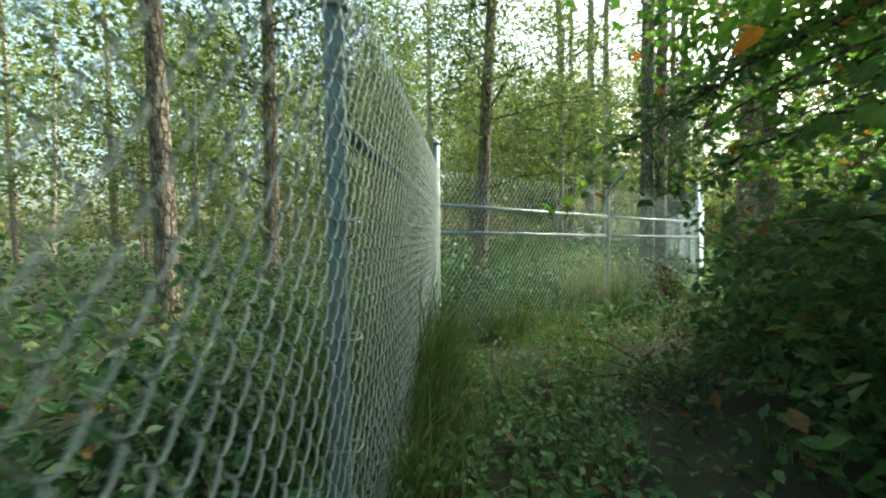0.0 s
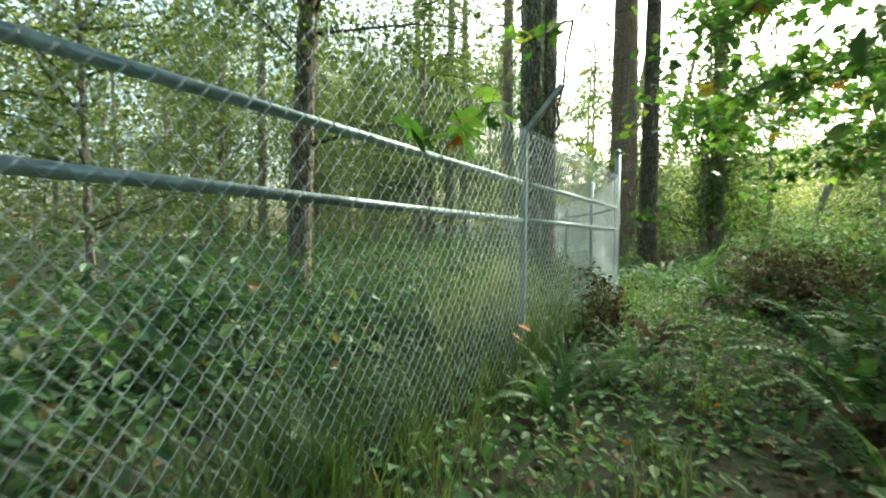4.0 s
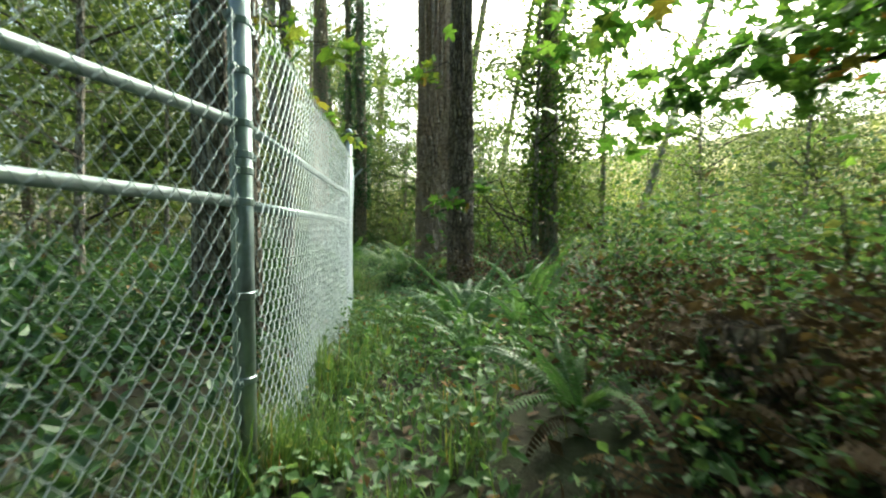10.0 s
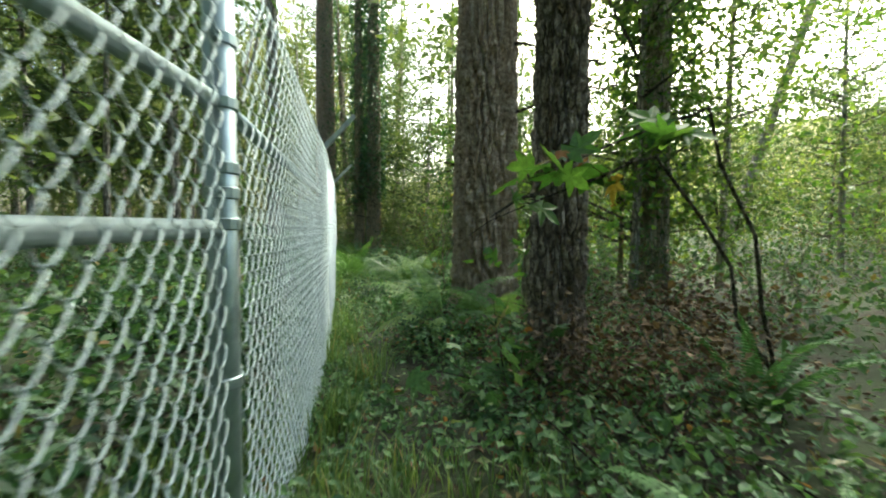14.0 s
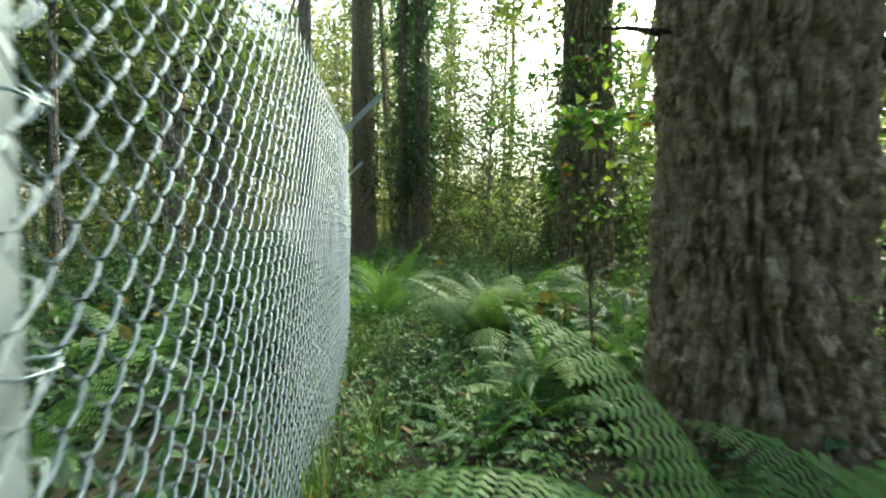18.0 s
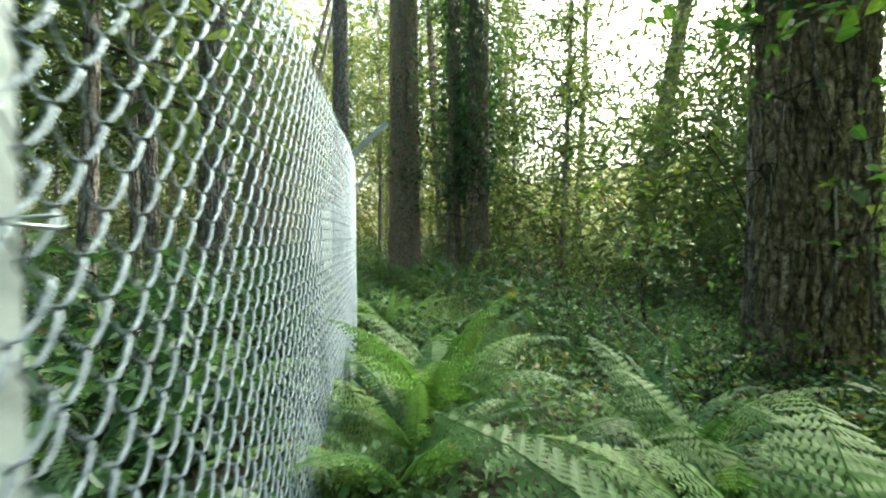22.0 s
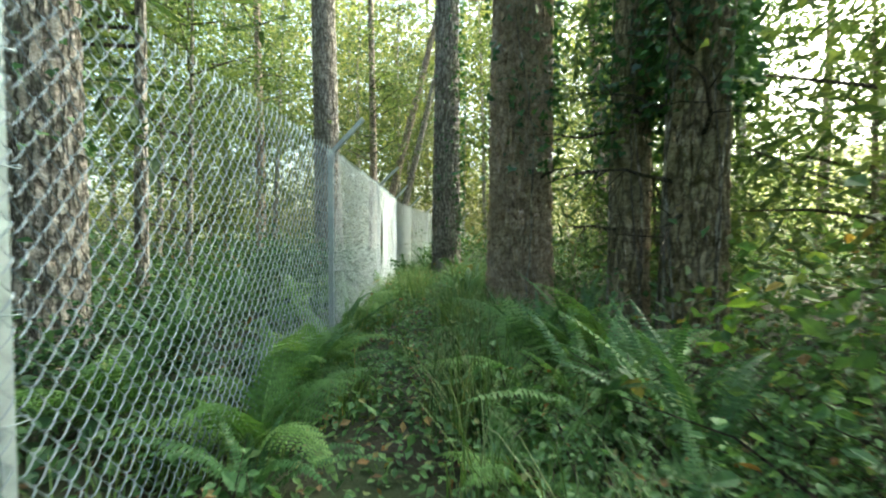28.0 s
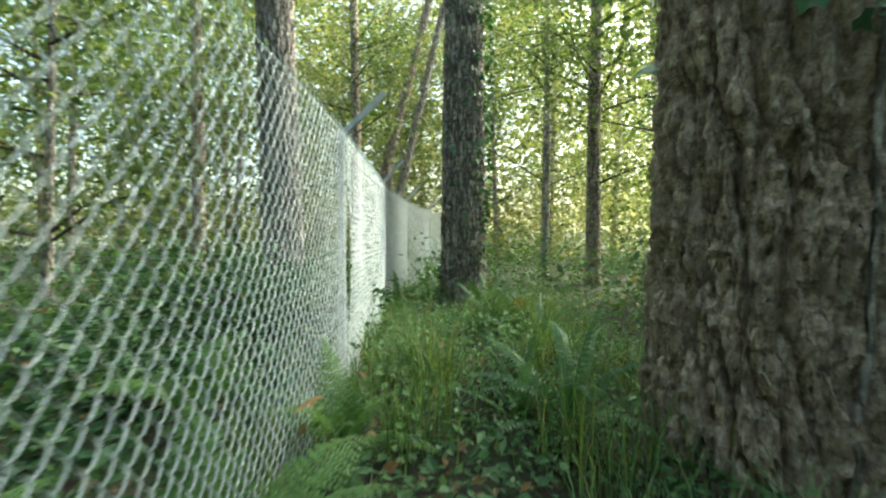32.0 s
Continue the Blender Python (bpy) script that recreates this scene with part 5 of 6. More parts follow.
    scatter(gloom, 26, rng, box(6, 10, 22, 34), lambda x, y: 0.5 < inside_by(x, y) < 3.2, (0.8, 1.25), 0.5)
    for x, y, k in ((9.95, 21.55, 0.7), (9.75, 21.15, 0.65), (10.2, 22.15, 0.7), (9.95, 22.6, 0.7), (10.35, 21.3, 0.5), (10.2, 23.3, 0.6), (8.35, 15.15, 0.45), (8.5, 16.35, 0.55), (8.75, 17.2, 0.5), (9.0, 17.95, 0.5)):
        c = copy_thing((leafy + gloom[:1])[int(rng.random() < 0.25)], pose(x, y, on_ground(x, y), 0, 0, rng.uniform(0, 360)))
        c.scale = (k, k, k)
        tagged(c, "low broad-leaved shrub beside the fence")
    scatter(leafy, 26, rng, box(10.0, 12.6, 21, 30), lambda x, y: 0.55 < from_trail(x, y) < 1.6 and x > fence_x(y) + 0.35, (0.6, 0.95), 0.4)
    scatter(thimble, 12, rng, box(3.5, 9, 6, 12), lambda x, y: right_side(x, y) and 1.2 < from_trail(x, y) < 2.8, (0.6, 0.9), 0.45)
    scatter(thimble, 12, rng, box(6, 12, 12, 20), lambda x, y: right_side(x, y) and 0.6 < from_trail(x, y) < 2.4, (0.6, 1.0), 0.45)
    scatter(thimble, 14, rng, box(10, 13.5, 19, 33), lambda x, y: right_side(x, y) and 0.55 < from_trail(x, y) < 2.0, (0.6, 1.05), 0.45)
    for t in bramble + berry + pale + bare + brown + huckle + thimble + gloom + leafy:
        for o in (*t.children_recursive, t):
            bpy.data.objects.remove(o)


plant_shrubs()


def sapling(seed, root, boughs, size, mat, label, kind="maple", reach=0.3, name="maple_sapling", thick=0.02):
    """A young tree: a stem from the ground for each bough, twigs and single leaves. boughs: start, end, leaves."""
    rng = np.random.default_rng(seed)
    base = np.array([root[0], root[1], root[2] if len(root) > 2 else on_ground(*root)])
    ob = thing(name, *base, label, "tree")
    for start, end, leaves in boughs:
        a, b = np.array(start, float), np.array(end, float)
        L = np.linalg.norm(b - a)
        rise = np.array([base + (a - base) * np.array([t ** 1.6, t ** 1.6, t]) for t in np.linspace(0, 1, 6)])
        rise[1:-1] += rng.normal(0, 0.03, (4, 3))
        pts = np.array([a + (b - a) * t + np.array([0, 0, -0.1 * L * t * t]) for t in np.linspace(0, 1, 9)]) + rng.normal(0, 0.012 * L, (9, 3))
        pts[0] = a
        line = np.concatenate([rise[:-1], pts]) - base
        chunks, tips = [tube(line, np.concatenate([np.linspace(thick * 1.5, thick, 5), np.linspace(thick, thick * 0.2, 9)]), 7)], []
        for _ in range(int(leaves / 5) + 2):
            q = pts[rng.integers(1, 9)]
            tw = branch_points(rng, q, (b - a) / L + rng.normal(0, 0.9, 3) * [1, 1, 0.45], reach * rng.uniform(0.8, 2.2), 5, 0.2)
            chunks.append(tube(tw - base, np.linspace(0.0035, 0.0012, 5), 3, False))
            tips.append(tw)
        part("stem", mesh_of("stem", *chunks[0], M_TWIG), ob)
        part("twig", mesh_of("twig", *merge(chunks[1:]), M_TWIG), ob)["kind"] = "stuff"
        cs = np.concatenate([t[rng.integers(1, 5, 5)] for t in tips]) + rng.normal(0, 0.04, (len(tips) * 5, 3))
        part("foliage", mesh_of("foliage", *leaf_cloud(rng, cs[:leaves] - base, size, kind, None, 0.75, 0.3), mat), ob)
    return ob


BIG = "young maple with large lobed green leaves"
sapling(301, (4.2, 10.4, 2.6), (((3.2, 8.4, 3.2), (1.35, 6.3, 1.95), 26),), 0.15, M_MAPLE, "maple bough with lobed leaves turning brown", reach=0.16, name="maple_bough", thick=0.014)
sapling(302, (9.3, 5.2), (((7.6, 5.7, 3.2), (4.6, 8.2, 2.75), 330), ((8.2, 6.1, 3.2), (5.6, 8.9, 3.0), 360), ((8.2, 6.0, 1.95), (6.4, 7.3, 1.8), 150), ((8.6, 7.2, 3.2), (7.3, 10.3, 3.0), 330), ((8.4, 6.6, 4.0), (5.4, 8.2, 4.0), 460), ((8.6, 8.0, 2.2), (7.6, 9.6, 2.1), 160), ((8.8, 6.2, 3.4), (6.6, 9.4, 3.5), 420), ((9.0, 7.0, 2.6), (8.4, 9.8, 2.7), 320), ((8.9, 5.6, 2.5), (7.0, 6.6, 2.4), 320), ((9.1, 6.6, 4.6), (6.8, 9.8, 4.8), 420)), 0.14, M_MAPLE, BIG, reach=0.4)
sapling(306, (9.35, 12.55), (((8.6, 12.9, 1.55), (7.72, 13.45, 1.22), 16), ((8.75, 12.7, 1.8), (7.95, 13.25, 1.5), 18)), 0.17, M_MAPLE, "low maple sapling with bright green leaves", reach=0.14, thick=0.01)
sapling(308, (15.6, 22.2), (((14.4, 22.4, 2.1), (12.7, 23.3, 1.75), 110), ((15.0, 22.2, 1.7), (13.2, 22.6, 1.25), 100), ((13.6, 21.8, 2.4), (12.5, 22.4, 1.85), 30), ((14.6, 24.3, 1.3), (12.4, 25.4, 1.05), 80)), 0.095, M_YELLOW, "slender sapling with yellow-green leaves", "broad", reach=0.24, name="yellow_sapling", thick=0.012)
sapling(311, (4.4, 1.2), (((2.2, 2.0, 1.9), (1.4, 1.7, 1.5), 90), ((2.4, 1.3, 2.2), (1.25, 2.0, 1.75), 90), ((2.8, 2.9, 2.7), (1.35, 4.2, 2.2), 420), ((3.4, 4.0, 3.1), (1.9, 5.6, 2.5), 420), ((3.9, 4.3, 2.9), (3.1, 6.9, 2.6), 420), ((2.9, 2.6, 1.5), (1.7, 3.4, 1.2), 240), ((3.0, 3.4, 2.2), (2.0, 4.9, 1.8), 300)), 0.085, M_SHRUB, "young tree with broad green leaves", "broad", reach=0.34)
sapling(312, (4.8, 1.6), (((2.5, 2.1, 2.2), (0.95, 2.6, 1.85), 46), ((3.4, 1.3, 2.7), (1.7, 2.9, 2.05), 170), ((4.2, 3.0, 3.6), (2.4, 4.4, 3.0), 420), ((4.0, 2.2, 3.2), (2.0, 3.4, 2.6), 300)), 0.1, M_MAPLE, "young hazel with bright green leaves", "broad", reach=0.3, name="hazel_sapling")
sapling(316, (9.0, 14.0, 3.7), (((8.7, 13.95, 3.85), (7.9, 13.9, 3.45), 36),), 0.16, M_YELLOW, "maple bough with yellow-green leaves", reach=0.24, name="maple_bough", thick=0.01)
sapling(317, (5.05, 13.3, 2.6), (((5.3, 12.9, 2.85), (6.1, 11.9, 2.1), 40), ((5.2, 12.4, 3.0), (5.5, 10.9, 2.5), 40)), 0.13, M_YELLOW, "maple bough with orange and yellow leaves", reach=0.2, name="maple_bough", thick=0.01)
sapling(319, (11.9, 18.0), (((11.3, 18.2, 1.8), (10.35, 18.6, 1.6), 26), ((11.9, 17.7, 2.2), (11.2, 18.6, 2.4), 60)), 0.12, M_MAPLE, "maple sapling with bright green leaves", reach=0.16, thick=0.007)
sapling(320, (11.4, 14.7), (((10.6, 14.6, 1.2), (8.7, 14.4, 1.1), 36),), 0.13, M_MAPLE, "thin leafy cane arching over the brush", reach=0.14, thick=0.006)
sapling(322, (12.7, 17.4), (((12.2, 17.8, 2.4), (11.2, 19.4, 2.5), 200), ((12.4, 18.2, 3.2), (11.9, 20.6, 3.6), 260), ((12.6, 17.6, 1.6), (12.0, 18.9, 1.5), 120)), 0.1, M_MAPLE, "leafy sapling with small bright leaves", "broad", reach=0.3, thick=0.008)
sapling(330, (12.35, 21.35), (((12.2, 21.3, 0.9), (11.85, 21.2, 1.45), 50), ((12.4, 21.5, 0.7), (12.7, 21.3, 1.3), 50), ((12.3, 21.4, 0.8), (12.2, 21.85, 1.35), 45)), 0.065, M_LOW, "slender sapling with small pale green leaves", "broad", reach=0.16, name="leafy_sapling", thick=0.005)
sapling(323, (14.5, 30.5), (((13.8, 29.6, 2.6), (12.9, 27.9, 2.5), 200), ((14.0, 30.6, 3.4), (12.7, 31.6, 3.6), 260)), 0.1, M_CANOPY, "leafy sapling in the shade of firs", "broad", reach=0.35)

# ---------------------------------------------------------------- low growth


def low_growth():
    rng = np.random.default_rng(88)

    def spots(n, y0, y1, reach):
        y = rng.uniform(y0, y1, n)
        tx = np.interp(y, TRAIL_Y, TRAIL_X)
        return tx + rng.normal(0.25, reach, n), y

    for k, (y0, y1, n) in enumerate(((-1.5, 7, 26000), (6, 15, 30000), (14, 23, 30000), (22, 36, 36000))):
        x, y = spots(n, y0, y1, 1.7)
        clump = lattice_noise(x * 1.4 + 5, y * 1.4 + 60)
        keep = clump + rng.normal(0, 0.12, n) > 0.27
        bare = np.array([b < 9.5 and right_side(a, b) and from_trail(a, b) > 0.5 for a, b in zip(x, y)])
        keep &= ~bare | (rng.random(n) < 0.1)
        keep &= (y < 4.6) | (y > 7.7) | (rng.random(n) < 0.4)
        keep &= x > np.interp(y, [p[2] for p in POSTS], [p[1] for p in POSTS]) - 0.15
        x, y = x[keep], y[keep]
        hgt = rng.random(len(x)) ** 1.4 * 0.3 * (0.35 + lattice_noise(x * 0.8, y * 0.8)) + 0.012
        c = np.stack([x, y, ground_height(x, y) + hgt], 1)
        ob = new("groundcover", mesh_of("groundcover", *leaf_cloud(rng, c, 0.06, "simple" if k % 2 else "broad", None, 0.85, 0.3), M_LOW))
        tagged(ob, "low leafy groundcover over the forest floor", "groundcover", kind="stuff")
    y = rng.uniform(0, 36, 15000)
    x = np.interp(y, [p[2] for p in POSTS], [p[1] for p in POSTS]) - 0.1 - rng.exponential(1.3, 15000)
    c = np.stack([x, y, ground_height(x, y) + 0.02 + rng.random(15000) ** 1.5 * 0.38], 1)
    ob = new("groundcover", mesh_of("groundcover", *leaf_cloud(rng, c, 0.09, "broad", None, 0.8, 0.3), M_SALAL))
    tagged(ob, "dark leafy groundcover inside the fence", "groundcover", kind="stuff")
    for k, (y0, y1, n) in enumerate(((-1.5, 12, 5200), (11, 24, 5200), (23, 36, 5200))):
        x, y = spots(n, y0, y1, 2.6)
        c = np.stack([x, y, ground_height(x, y) + rng.uniform(0.004, 0.03, n)], 1)
        out = rng.normal(0, 1, (n, 3)) * [1, 1, 0.2]
        ob = new("leaf_litter", mesh_of("leaf_litter", *leaf_cloud(rng, c, 0.075, "simple", out, 0.9, 0.2), M_LITTER))
        tagged(ob, "brown fallen leaves scattered on the soil", "leaf litter", kind="stuff")


low_growth()


def grass():
    rng = np.random.default_rng(99)

    def blades(n, x, y, length, name, label, mat=None):
        a = rng.uniform(0, 2 * np.pi, n)
        L = length * rng.uniform(0.5, 1.25, n)
        lean = rng.uniform(0.15, 0.75, n)
        w = 0.0042
        base = np.stack([x, y, ground_height(x, y) - 0.01], 1)
        d = np.stack([np.cos(a), np.sin(a), np.zeros(n)], 1)
        s = np.stack([-np.sin(a), np.cos(a), np.zeros(n)], 1)
        rows = []
        for t, wd in ((0, 1.0), (0.4, 0.9), (0.75, 0.6), (1.0, 0.08)):
            p = base + d * (L * lean * t * t)[:, None] + np.array([0, 0, 1]) * (L * (t - 0.42 * lean * t ** 3))[:, None]
            rows += [p + s * w * wd, p - s * w * wd]
        verts = np.stack(rows, 1).reshape(-1, 3)
        i = np.arange(n)[:, None] * 8
        faces = np.concatenate([i + np.array([2 * k, 2 * k + 1, 2 * k + 3, 2 * k + 2]) for k in range(3)])
        tagged(new(name, mesh_of(name, verts, faces, mat or M_GRASS)), label, "grass", kind="stuff")

    def tufts(centres, per, spread):
        c = np.repeat(np.asarray(centres, float), per, 0)
        return c[:, 0] + rng.normal(0, spread, len(c)), c[:, 1] + rng.normal(0, spread, len(c))

    y = rng.uniform(0.5, 36, 260)
    fx = np.interp(y, [p[2] for p in POSTS], [p[1] for p in POSTS])
    x, y = tufts(np.stack([fx + rng.normal(0.08, 0.22, 260), y], 1), 34, 0.06)
    blades(len(x), x, y, 0.36, "fence_grass", "long grass along the foot of the fence")
    y = np.concatenate([rng.uniform(2.0, 5.2, 70), rng.uniform(5.5, 9.0, 40)])
    fx = np.interp(y, [p[2] for p in POSTS], [p[1] for p in POSTS])
    side = np.where(rng.random(110) < 0.6, rng.uniform(0.04, 0.2, 110), rng.uniform(-0.6, -0.08, 110))
    x, y = tufts(np.stack([fx + side, y], 1), 26, 0.06)
    blades(len(x), x, y, 0.62, "tall_grass", "tall dry grass against the fence", M_HAY)
    y = rng.uniform(2.6, 5.1, 60)
    fx = np.interp(y, [p[2] for p in POSTS], [p[1] for p in POSTS])
    x, y = tufts(np.stack([fx + rng.uniform(-0.4, 0.09, 60), y], 1), 26, 0.05)
    blades(len(x), x, y, 1.0, "verge_weeds", "tall dark grass on both sides of the fence", M_HAY)
    s = rng.uniform(0.42, 0.72, 50)
    q = rng.uniform(0.12, 0.7, 50)
    x, y = tufts(np.stack([-0.26 + 4.93 * s - 0.652 * q, 5.34 + 4.24 * s + 0.759 * q], 1), 12, 0.07)
    blades(len(x), x, y, 0.95, "dry_reeds", "tall pale dry grass inside the fence", M_STRAW)
    y = rng.uniform(2, 13.5, 120)
    x, y = tufts(np.stack([np.interp(y, TRAIL_Y, TRAIL_X) + rng.normal(0.1, 0.5, 120), y], 1), 30, 0.07)
    blades(len(x), x, y, 0.22, "trail_grass", "short bright grass on the trail")
    c = np.stack([rng.normal(6.4, 0.3, 50), rng.normal(12.6, 0.7, 50)], 1)
    x, y = tufts(c, 50, 0.07)
    blades(len(x), x, y, 0.27, "bright_grass", "bright green grass beside the fence corner")
    c = np.concatenate([np.stack([rng.normal(11.75, 0.45, 24), rng.normal(32.2, 0.9, 24)], 1), np.stack([rng.normal(11.45, 0.3, 16), rng.normal(28.4, 0.6, 16)], 1), np.stack([rng.normal(10.6, 0.3, 12), rng.normal(30.6, 1.2, 12)], 1)])
    c = c[np.hypot(c[:, 0] - 10.7, c[:, 1] - 27.2) > 0.8]
    x, y = tufts(c, 60, 0.09)
    blades(len(x), x, y, 0.5, "long_grass", "arching tufts of long dark grass")
    c = np.stack([11.0 + np.abs(rng.normal(0.2, 0.25, 24)), rng.normal(26.1, 0.8, 24)], 1)
    x, y = tufts(c, 40, 0.08)
    blades(len(x), x, y, 0.58, "verge_grass", "arching grass between the ferns", M_HAY)
    c = np.stack([rng.normal(10.9, 0.5, 110), rng.normal(22.9, 0.9, 110)], 1)
    x, y = tufts(c, 36, 0.08)
    blades(len(x), x, y, 0.3, "patch_grass", "pale grass patch among low plants")


grass()


def stump():
    rng = np.random.default_rng(12)
    v, f = trunk_shape(61, 0.85, 0.2, 0.17, (0.03, 0), 0.5, 0.04, 60, 0.85)
    ob = thing("tree_stump", 6.35, 8.55, on_ground(6.35, 8.55) - 0.52, "dark rotten tree stump under withered ferns", "stump")
    part("trunk", mesh_of("stump", v, f, M_FIR, True), ob)
    top = [(0.025 + 0.16 * math.cos(a) * q, 0.16 * math.sin(a) * q, 0.8 + 0.06 * q * rng.random()) for q in (1, 0.5) for a in np.arange(12) * math.pi / 6]
    faces = [[i, (i + 1) % 12, 12 + (i + 1) % 12, 12 + i] for i in range(12)] + [list(range(12, 24))]
    part("broken_top", mesh_of("broken_top", top, faces, M_TWIG), ob, "splintered rotten wood")


stump()


def snag(x, y, height, d, label):
    """A broken, mossy dead stem standing upright."""
    v, f = trunk_shape(int(x * 10), height, d / 2, d * 0.42, (0.03, -0.02), 0.5, 0.012, 40, height, 0.0)
    ob = thing("snag", x, y, on_ground(x, y), label, "dead tree")
    part("trunk", mesh_of("snag", v, f, M_MOSSY, True), ob)
    top = [(0.03 * height + d * 0.42 * q * math.cos(a), -0.02 * height + d * 0.42 * q * math.sin(a), height - 0.01 + 0.05 * q * (1 + math.sin(a * 2))) for q in (1, 0.4) for a in np.arange(10) * math.pi / 5]
    part("broken_top", mesh_of("broken_top", top, [[i, (i + 1) % 10, 10 + (i + 1) % 10, 10 + i] for i in range(10)] + [list(range(10, 20))], M_TWIG), ob, "splintered rotten wood")


snag(9.45, 14.85, 1.08, 0.14, "broken mossy stem beside a fir trunk")


def stick(seed, a, b, r, label="dry fallen stick on the soil", mat=None, name="stick", twigs=3):
    rng = np.random.default_rng(seed)
    p = np.linspace(a, b, 9) + rng.normal(0, 0.02, (9, 3))
    chunks = [tube(p - np.array(a), np.linspace(r, r * 0.35, 9), 6)]
    for _ in range(twigs):
        q = p[rng.integers(2, 8)] - np.array(a)
        chunks.append(tube(branch_points(rng, q, np.array(b) - np.array(a) + rng.normal(0, 0.5, 3), 0.3, 5), np.linspace(r * 0.5, r * 0.15, 5), 4, False))
    ob = new(name, mesh_of(name, *merge(chunks), mat or M_PALE))
    ob.location = a
    return tagged(ob, label, "stick")


stick(1, (1.28, 3.9, 0.02), (1.75, 4.1, 0.55), 0.006, "dry leaning stalk in grass")
stick(2, (11.5, 18.9, 0.0), (11.9, 19.6, 2.3), 0.011, "pale bare sapling stem", None, "dead_sapling", 7)
stick(16, (9.72, 16.85, 0.0), (9.64, 16.75, 1.6), 0.012, "pale bare dead sapling beside a fir", None, "dead_sapling", 7)
stick(17, (9.7, 16.8, 0.72), (10.15, 17.0, 1.25), 0.007, "pale bare side branch of a dead sapling", None, "dead_branch", 4)
stick(18, (11.3, 17.4, 0.0), (10.75, 18.1, 1.7), 0.008, "pale bare leaning stem", None, "dead_sapling", 8)
stick(19, (12.3, 23.6, 0.0), (12.9, 24.6, 1.7), 0.009, "pale bare stem in dark brush", None, "dead_sapling", 9)
stick(20, (13.0, 22.6, 0.2), (12.0, 23.9, 0.9), 0.008, "bare fallen branch in low brush", None, "dead_branch", 7)
stick(21, (13.2, 24.3, 0.0), (13.0, 25.4, 2.1), 0.009, "pale bare stem in dark brush", None, "dead_sapling", 9)
stick(22, (12.6, 28.6, 0.0), (12.2, 27.7, 1.35), 0.007, "bare leaning twig beside a fir", None, "dead_sapling", 6)
stick(23, (5.2, 6.9, 0.05), (4.3, 6.35, 0.45), 0.006, "dry bent stalk among ferns", None, "stick", 4)
stick(24, (6.6, 7.9, 0.0), (6.1, 8.3, 1.25), 0.007, "thin bare stem in low brush", M_TWIG, "dead_sapling", 6)
stick(3, (12.2, 19.0, 0.0), (11.3, 19.9, 2.6), 0.012, "pale bare leaning branch", None, "dead_sapling", 8)
stick(4, (12.9, 28.4, 0.0), (12.6, 27.6, 2.0), 0.009, "bare twiggy dead sapling", None, "dead_sapling", 9)
stick(5, (12.6, 27.9, 0.0), (13.1, 27.0, 1.8), 0.008, "bare twiggy dead sapling", None, "dead_sapling", 9)
stick(11, (12.75, 28.5, 0.0), (13.4, 28.0, 1.5), 0.008, "bare leaning twig beside a fir", None, "dead_sapling", 6)
stick(12, (12.5, 28.3, 0.0), (12.2, 27.9, 0.7), 0.005, "bare leaning twig beside a fir", None, "dead_sapling", 4)
stick(13, (9.2, 13.2, 0.0), (8.7, 12.9, 1.1), 0.006, "bare brown stem in low brush", M_TWIG, "dead_sapling", 6)
stick(14, (9.8, 13.9, 0.0), (10.2, 13.1, 1.3), 0.007, "bare brown stem in low brush", M_TWIG, "dead_sapling", 7)
stick(15, (2.6, 5.2, 0.0), (2.2, 5.6, 0.7), 0.004, "dry leaning stalk in grass", None, "stick", 5)
stick(6, (10.9, 14.9, 0.1), (8.0, 13.2, 0.75), 0.006, "long thin bramble cane", M_TWIG, "bramble_cane", 4)
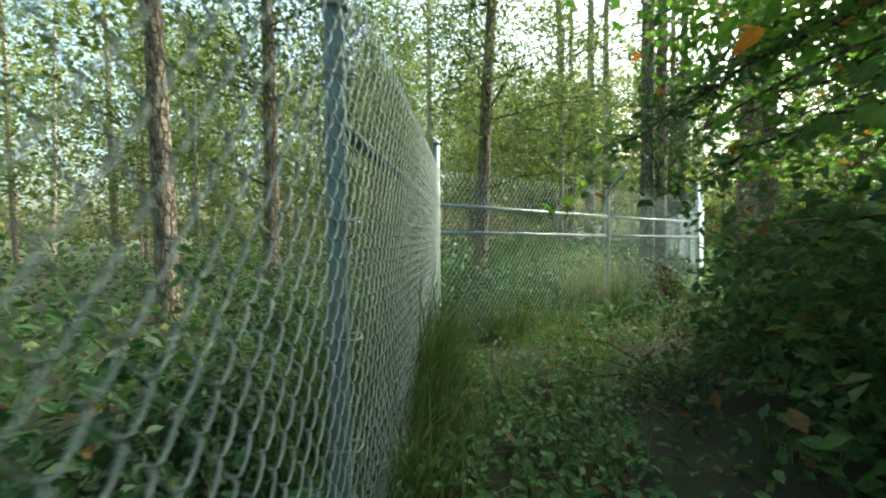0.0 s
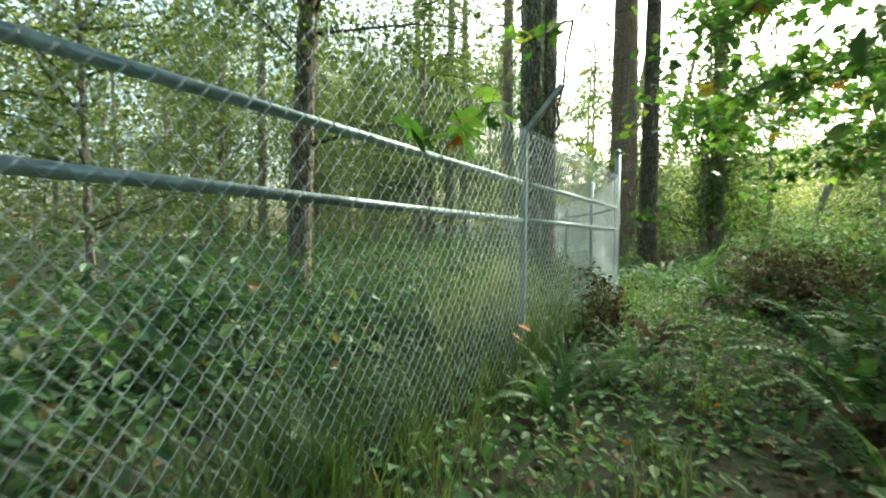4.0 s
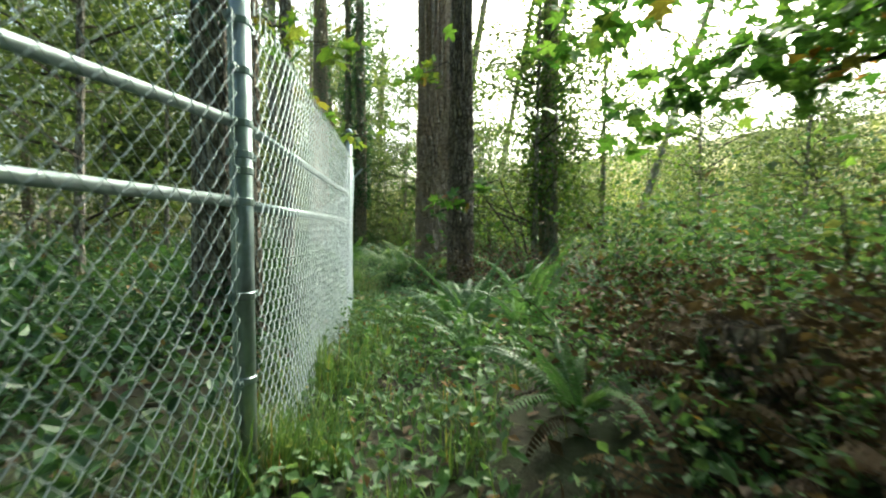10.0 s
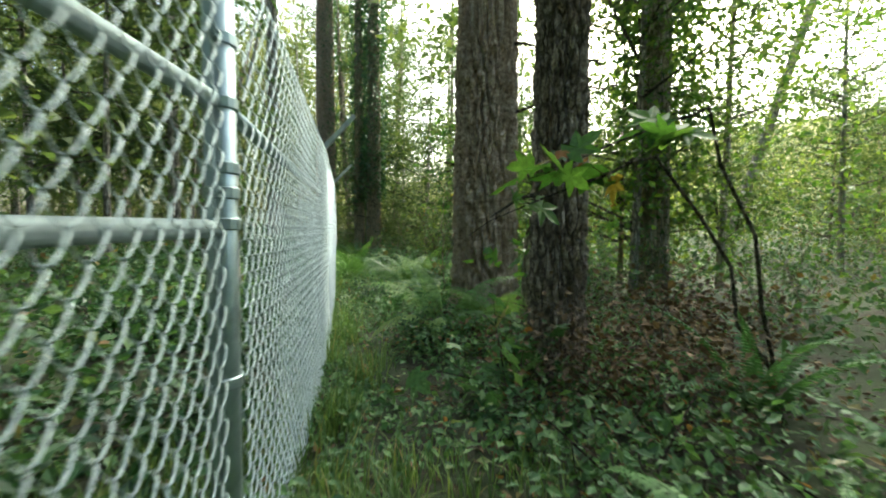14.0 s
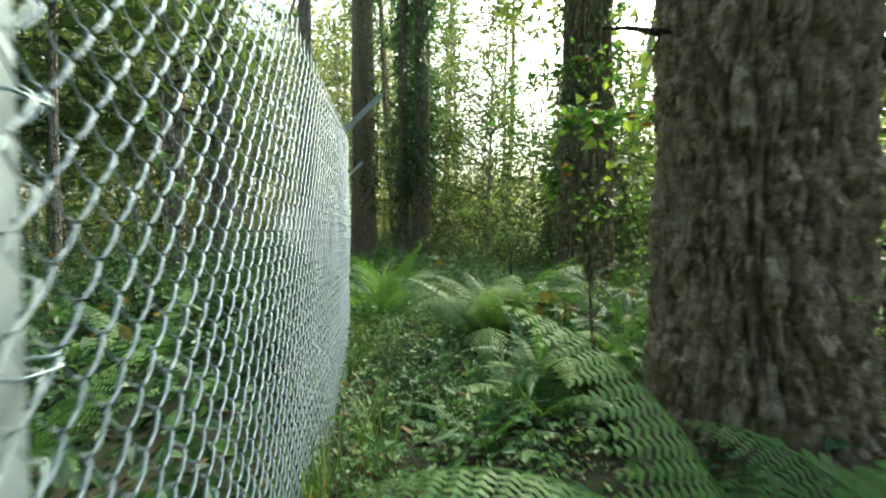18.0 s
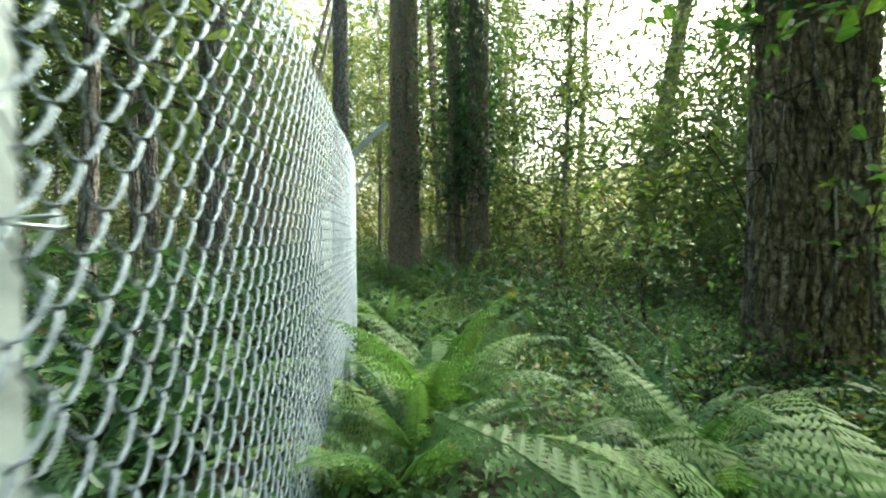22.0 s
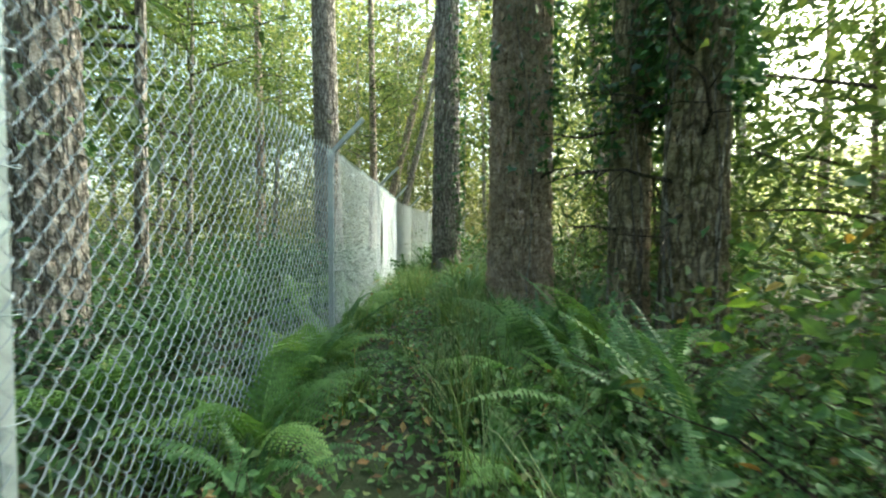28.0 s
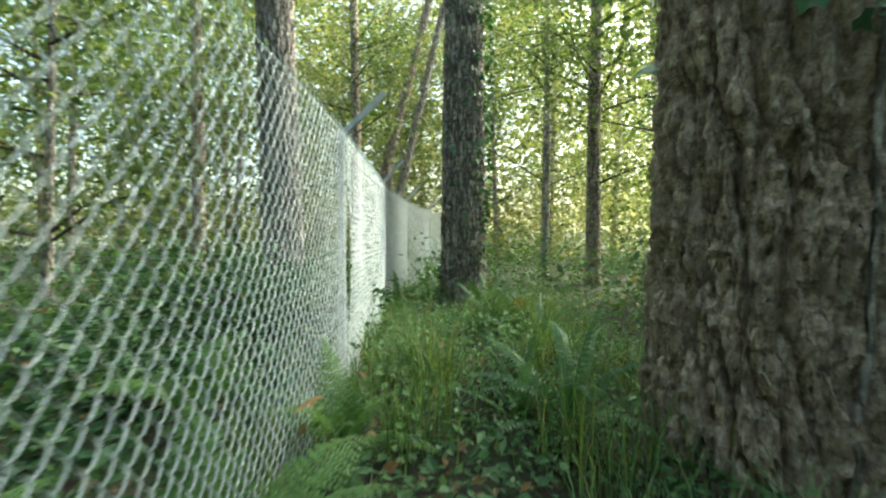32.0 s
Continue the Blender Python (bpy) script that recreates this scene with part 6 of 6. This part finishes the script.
stick(7, (11.2, 15.0, 0.5), (9.4, 16.0, 1.3), 0.007, "dead branch leaning on a fir", M_PALE, "dead_branch", 6)
stick(8, (4.5, 6.6, 0.05), (3.6, 7.4, 0.4), 0.006, "dry bent stalk among ferns")
stick(9, (10.6, 22.9, 0.05), (10.1, 23.2, 0.18), 0.008, "dry fallen stick on the soil")
stick(10, (13.0, 15.2, 0.3), (10.4, 14.6, 0.5), 0.012, "fallen bare branch in brush", M_TWIG, "dead_branch", 6)


def fallen_leaf(seed, x, y, z, mat, label, size=0.13):
    rng = np.random.default_rng(seed)
    v, f = leaf_cloud(rng, np.zeros((1, 3)), size, "maple", None, 0.6)
    ob = new("fallen_leaf", mesh_of("fallen_leaf", v, f, mat))
    ob.location = (x, y, z)
    tagged(ob, label, "leaf")


M_RED = leaf_material("red_leaf", (0.3, 0.05, 0.02), (0.45, 0.09, 0.03), (0.5, 0.12, 0.04), 0.3, 0.6)
M_TAN = leaf_material("tan_leaf", (0.34, 0.2, 0.09), (0.42, 0.26, 0.12), (0.5, 0.32, 0.16), 0.2, 0.7)
fallen_leaf(1, 2.13, 7.23, on_ground(2.13, 7.23) + 0.42, M_RED, "red-brown leaf caught in the fence grass", 0.11)
fallen_leaf(2, 2.0, 7.05, on_ground(2.0, 7.05) + 0.4, M_TAN, "tan leaf caught in the grass")
fallen_leaf(3, 6.42, 12.3, on_ground(6.42, 12.3) + 0.1, M_TAN, "tan fallen leaf on grass")
fallen_leaf(4, 4.67, 7.19, on_ground(4.67, 7.19) + 0.06, M_TAN, "pale fallen leaf on the litter")
fallen_leaf(5, 5.0, 7.1, on_ground(5.0, 7.1) + 0.06, M_LITTER, "brown fallen leaf on the litter")
fallen_leaf(6, 11.9, 23.6, 0.62, M_TAN, "brown leaf caught on a shrub")
fallen_leaf(7, 10.2, 29.2, 0.5, M_TAN, "brown leaf lying on a fern", 0.1)
fallen_leaf(8, 5.3, 8.0, on_ground(5.3, 8) + 0.1, M_TAN, "brown fallen leaf on the litter")
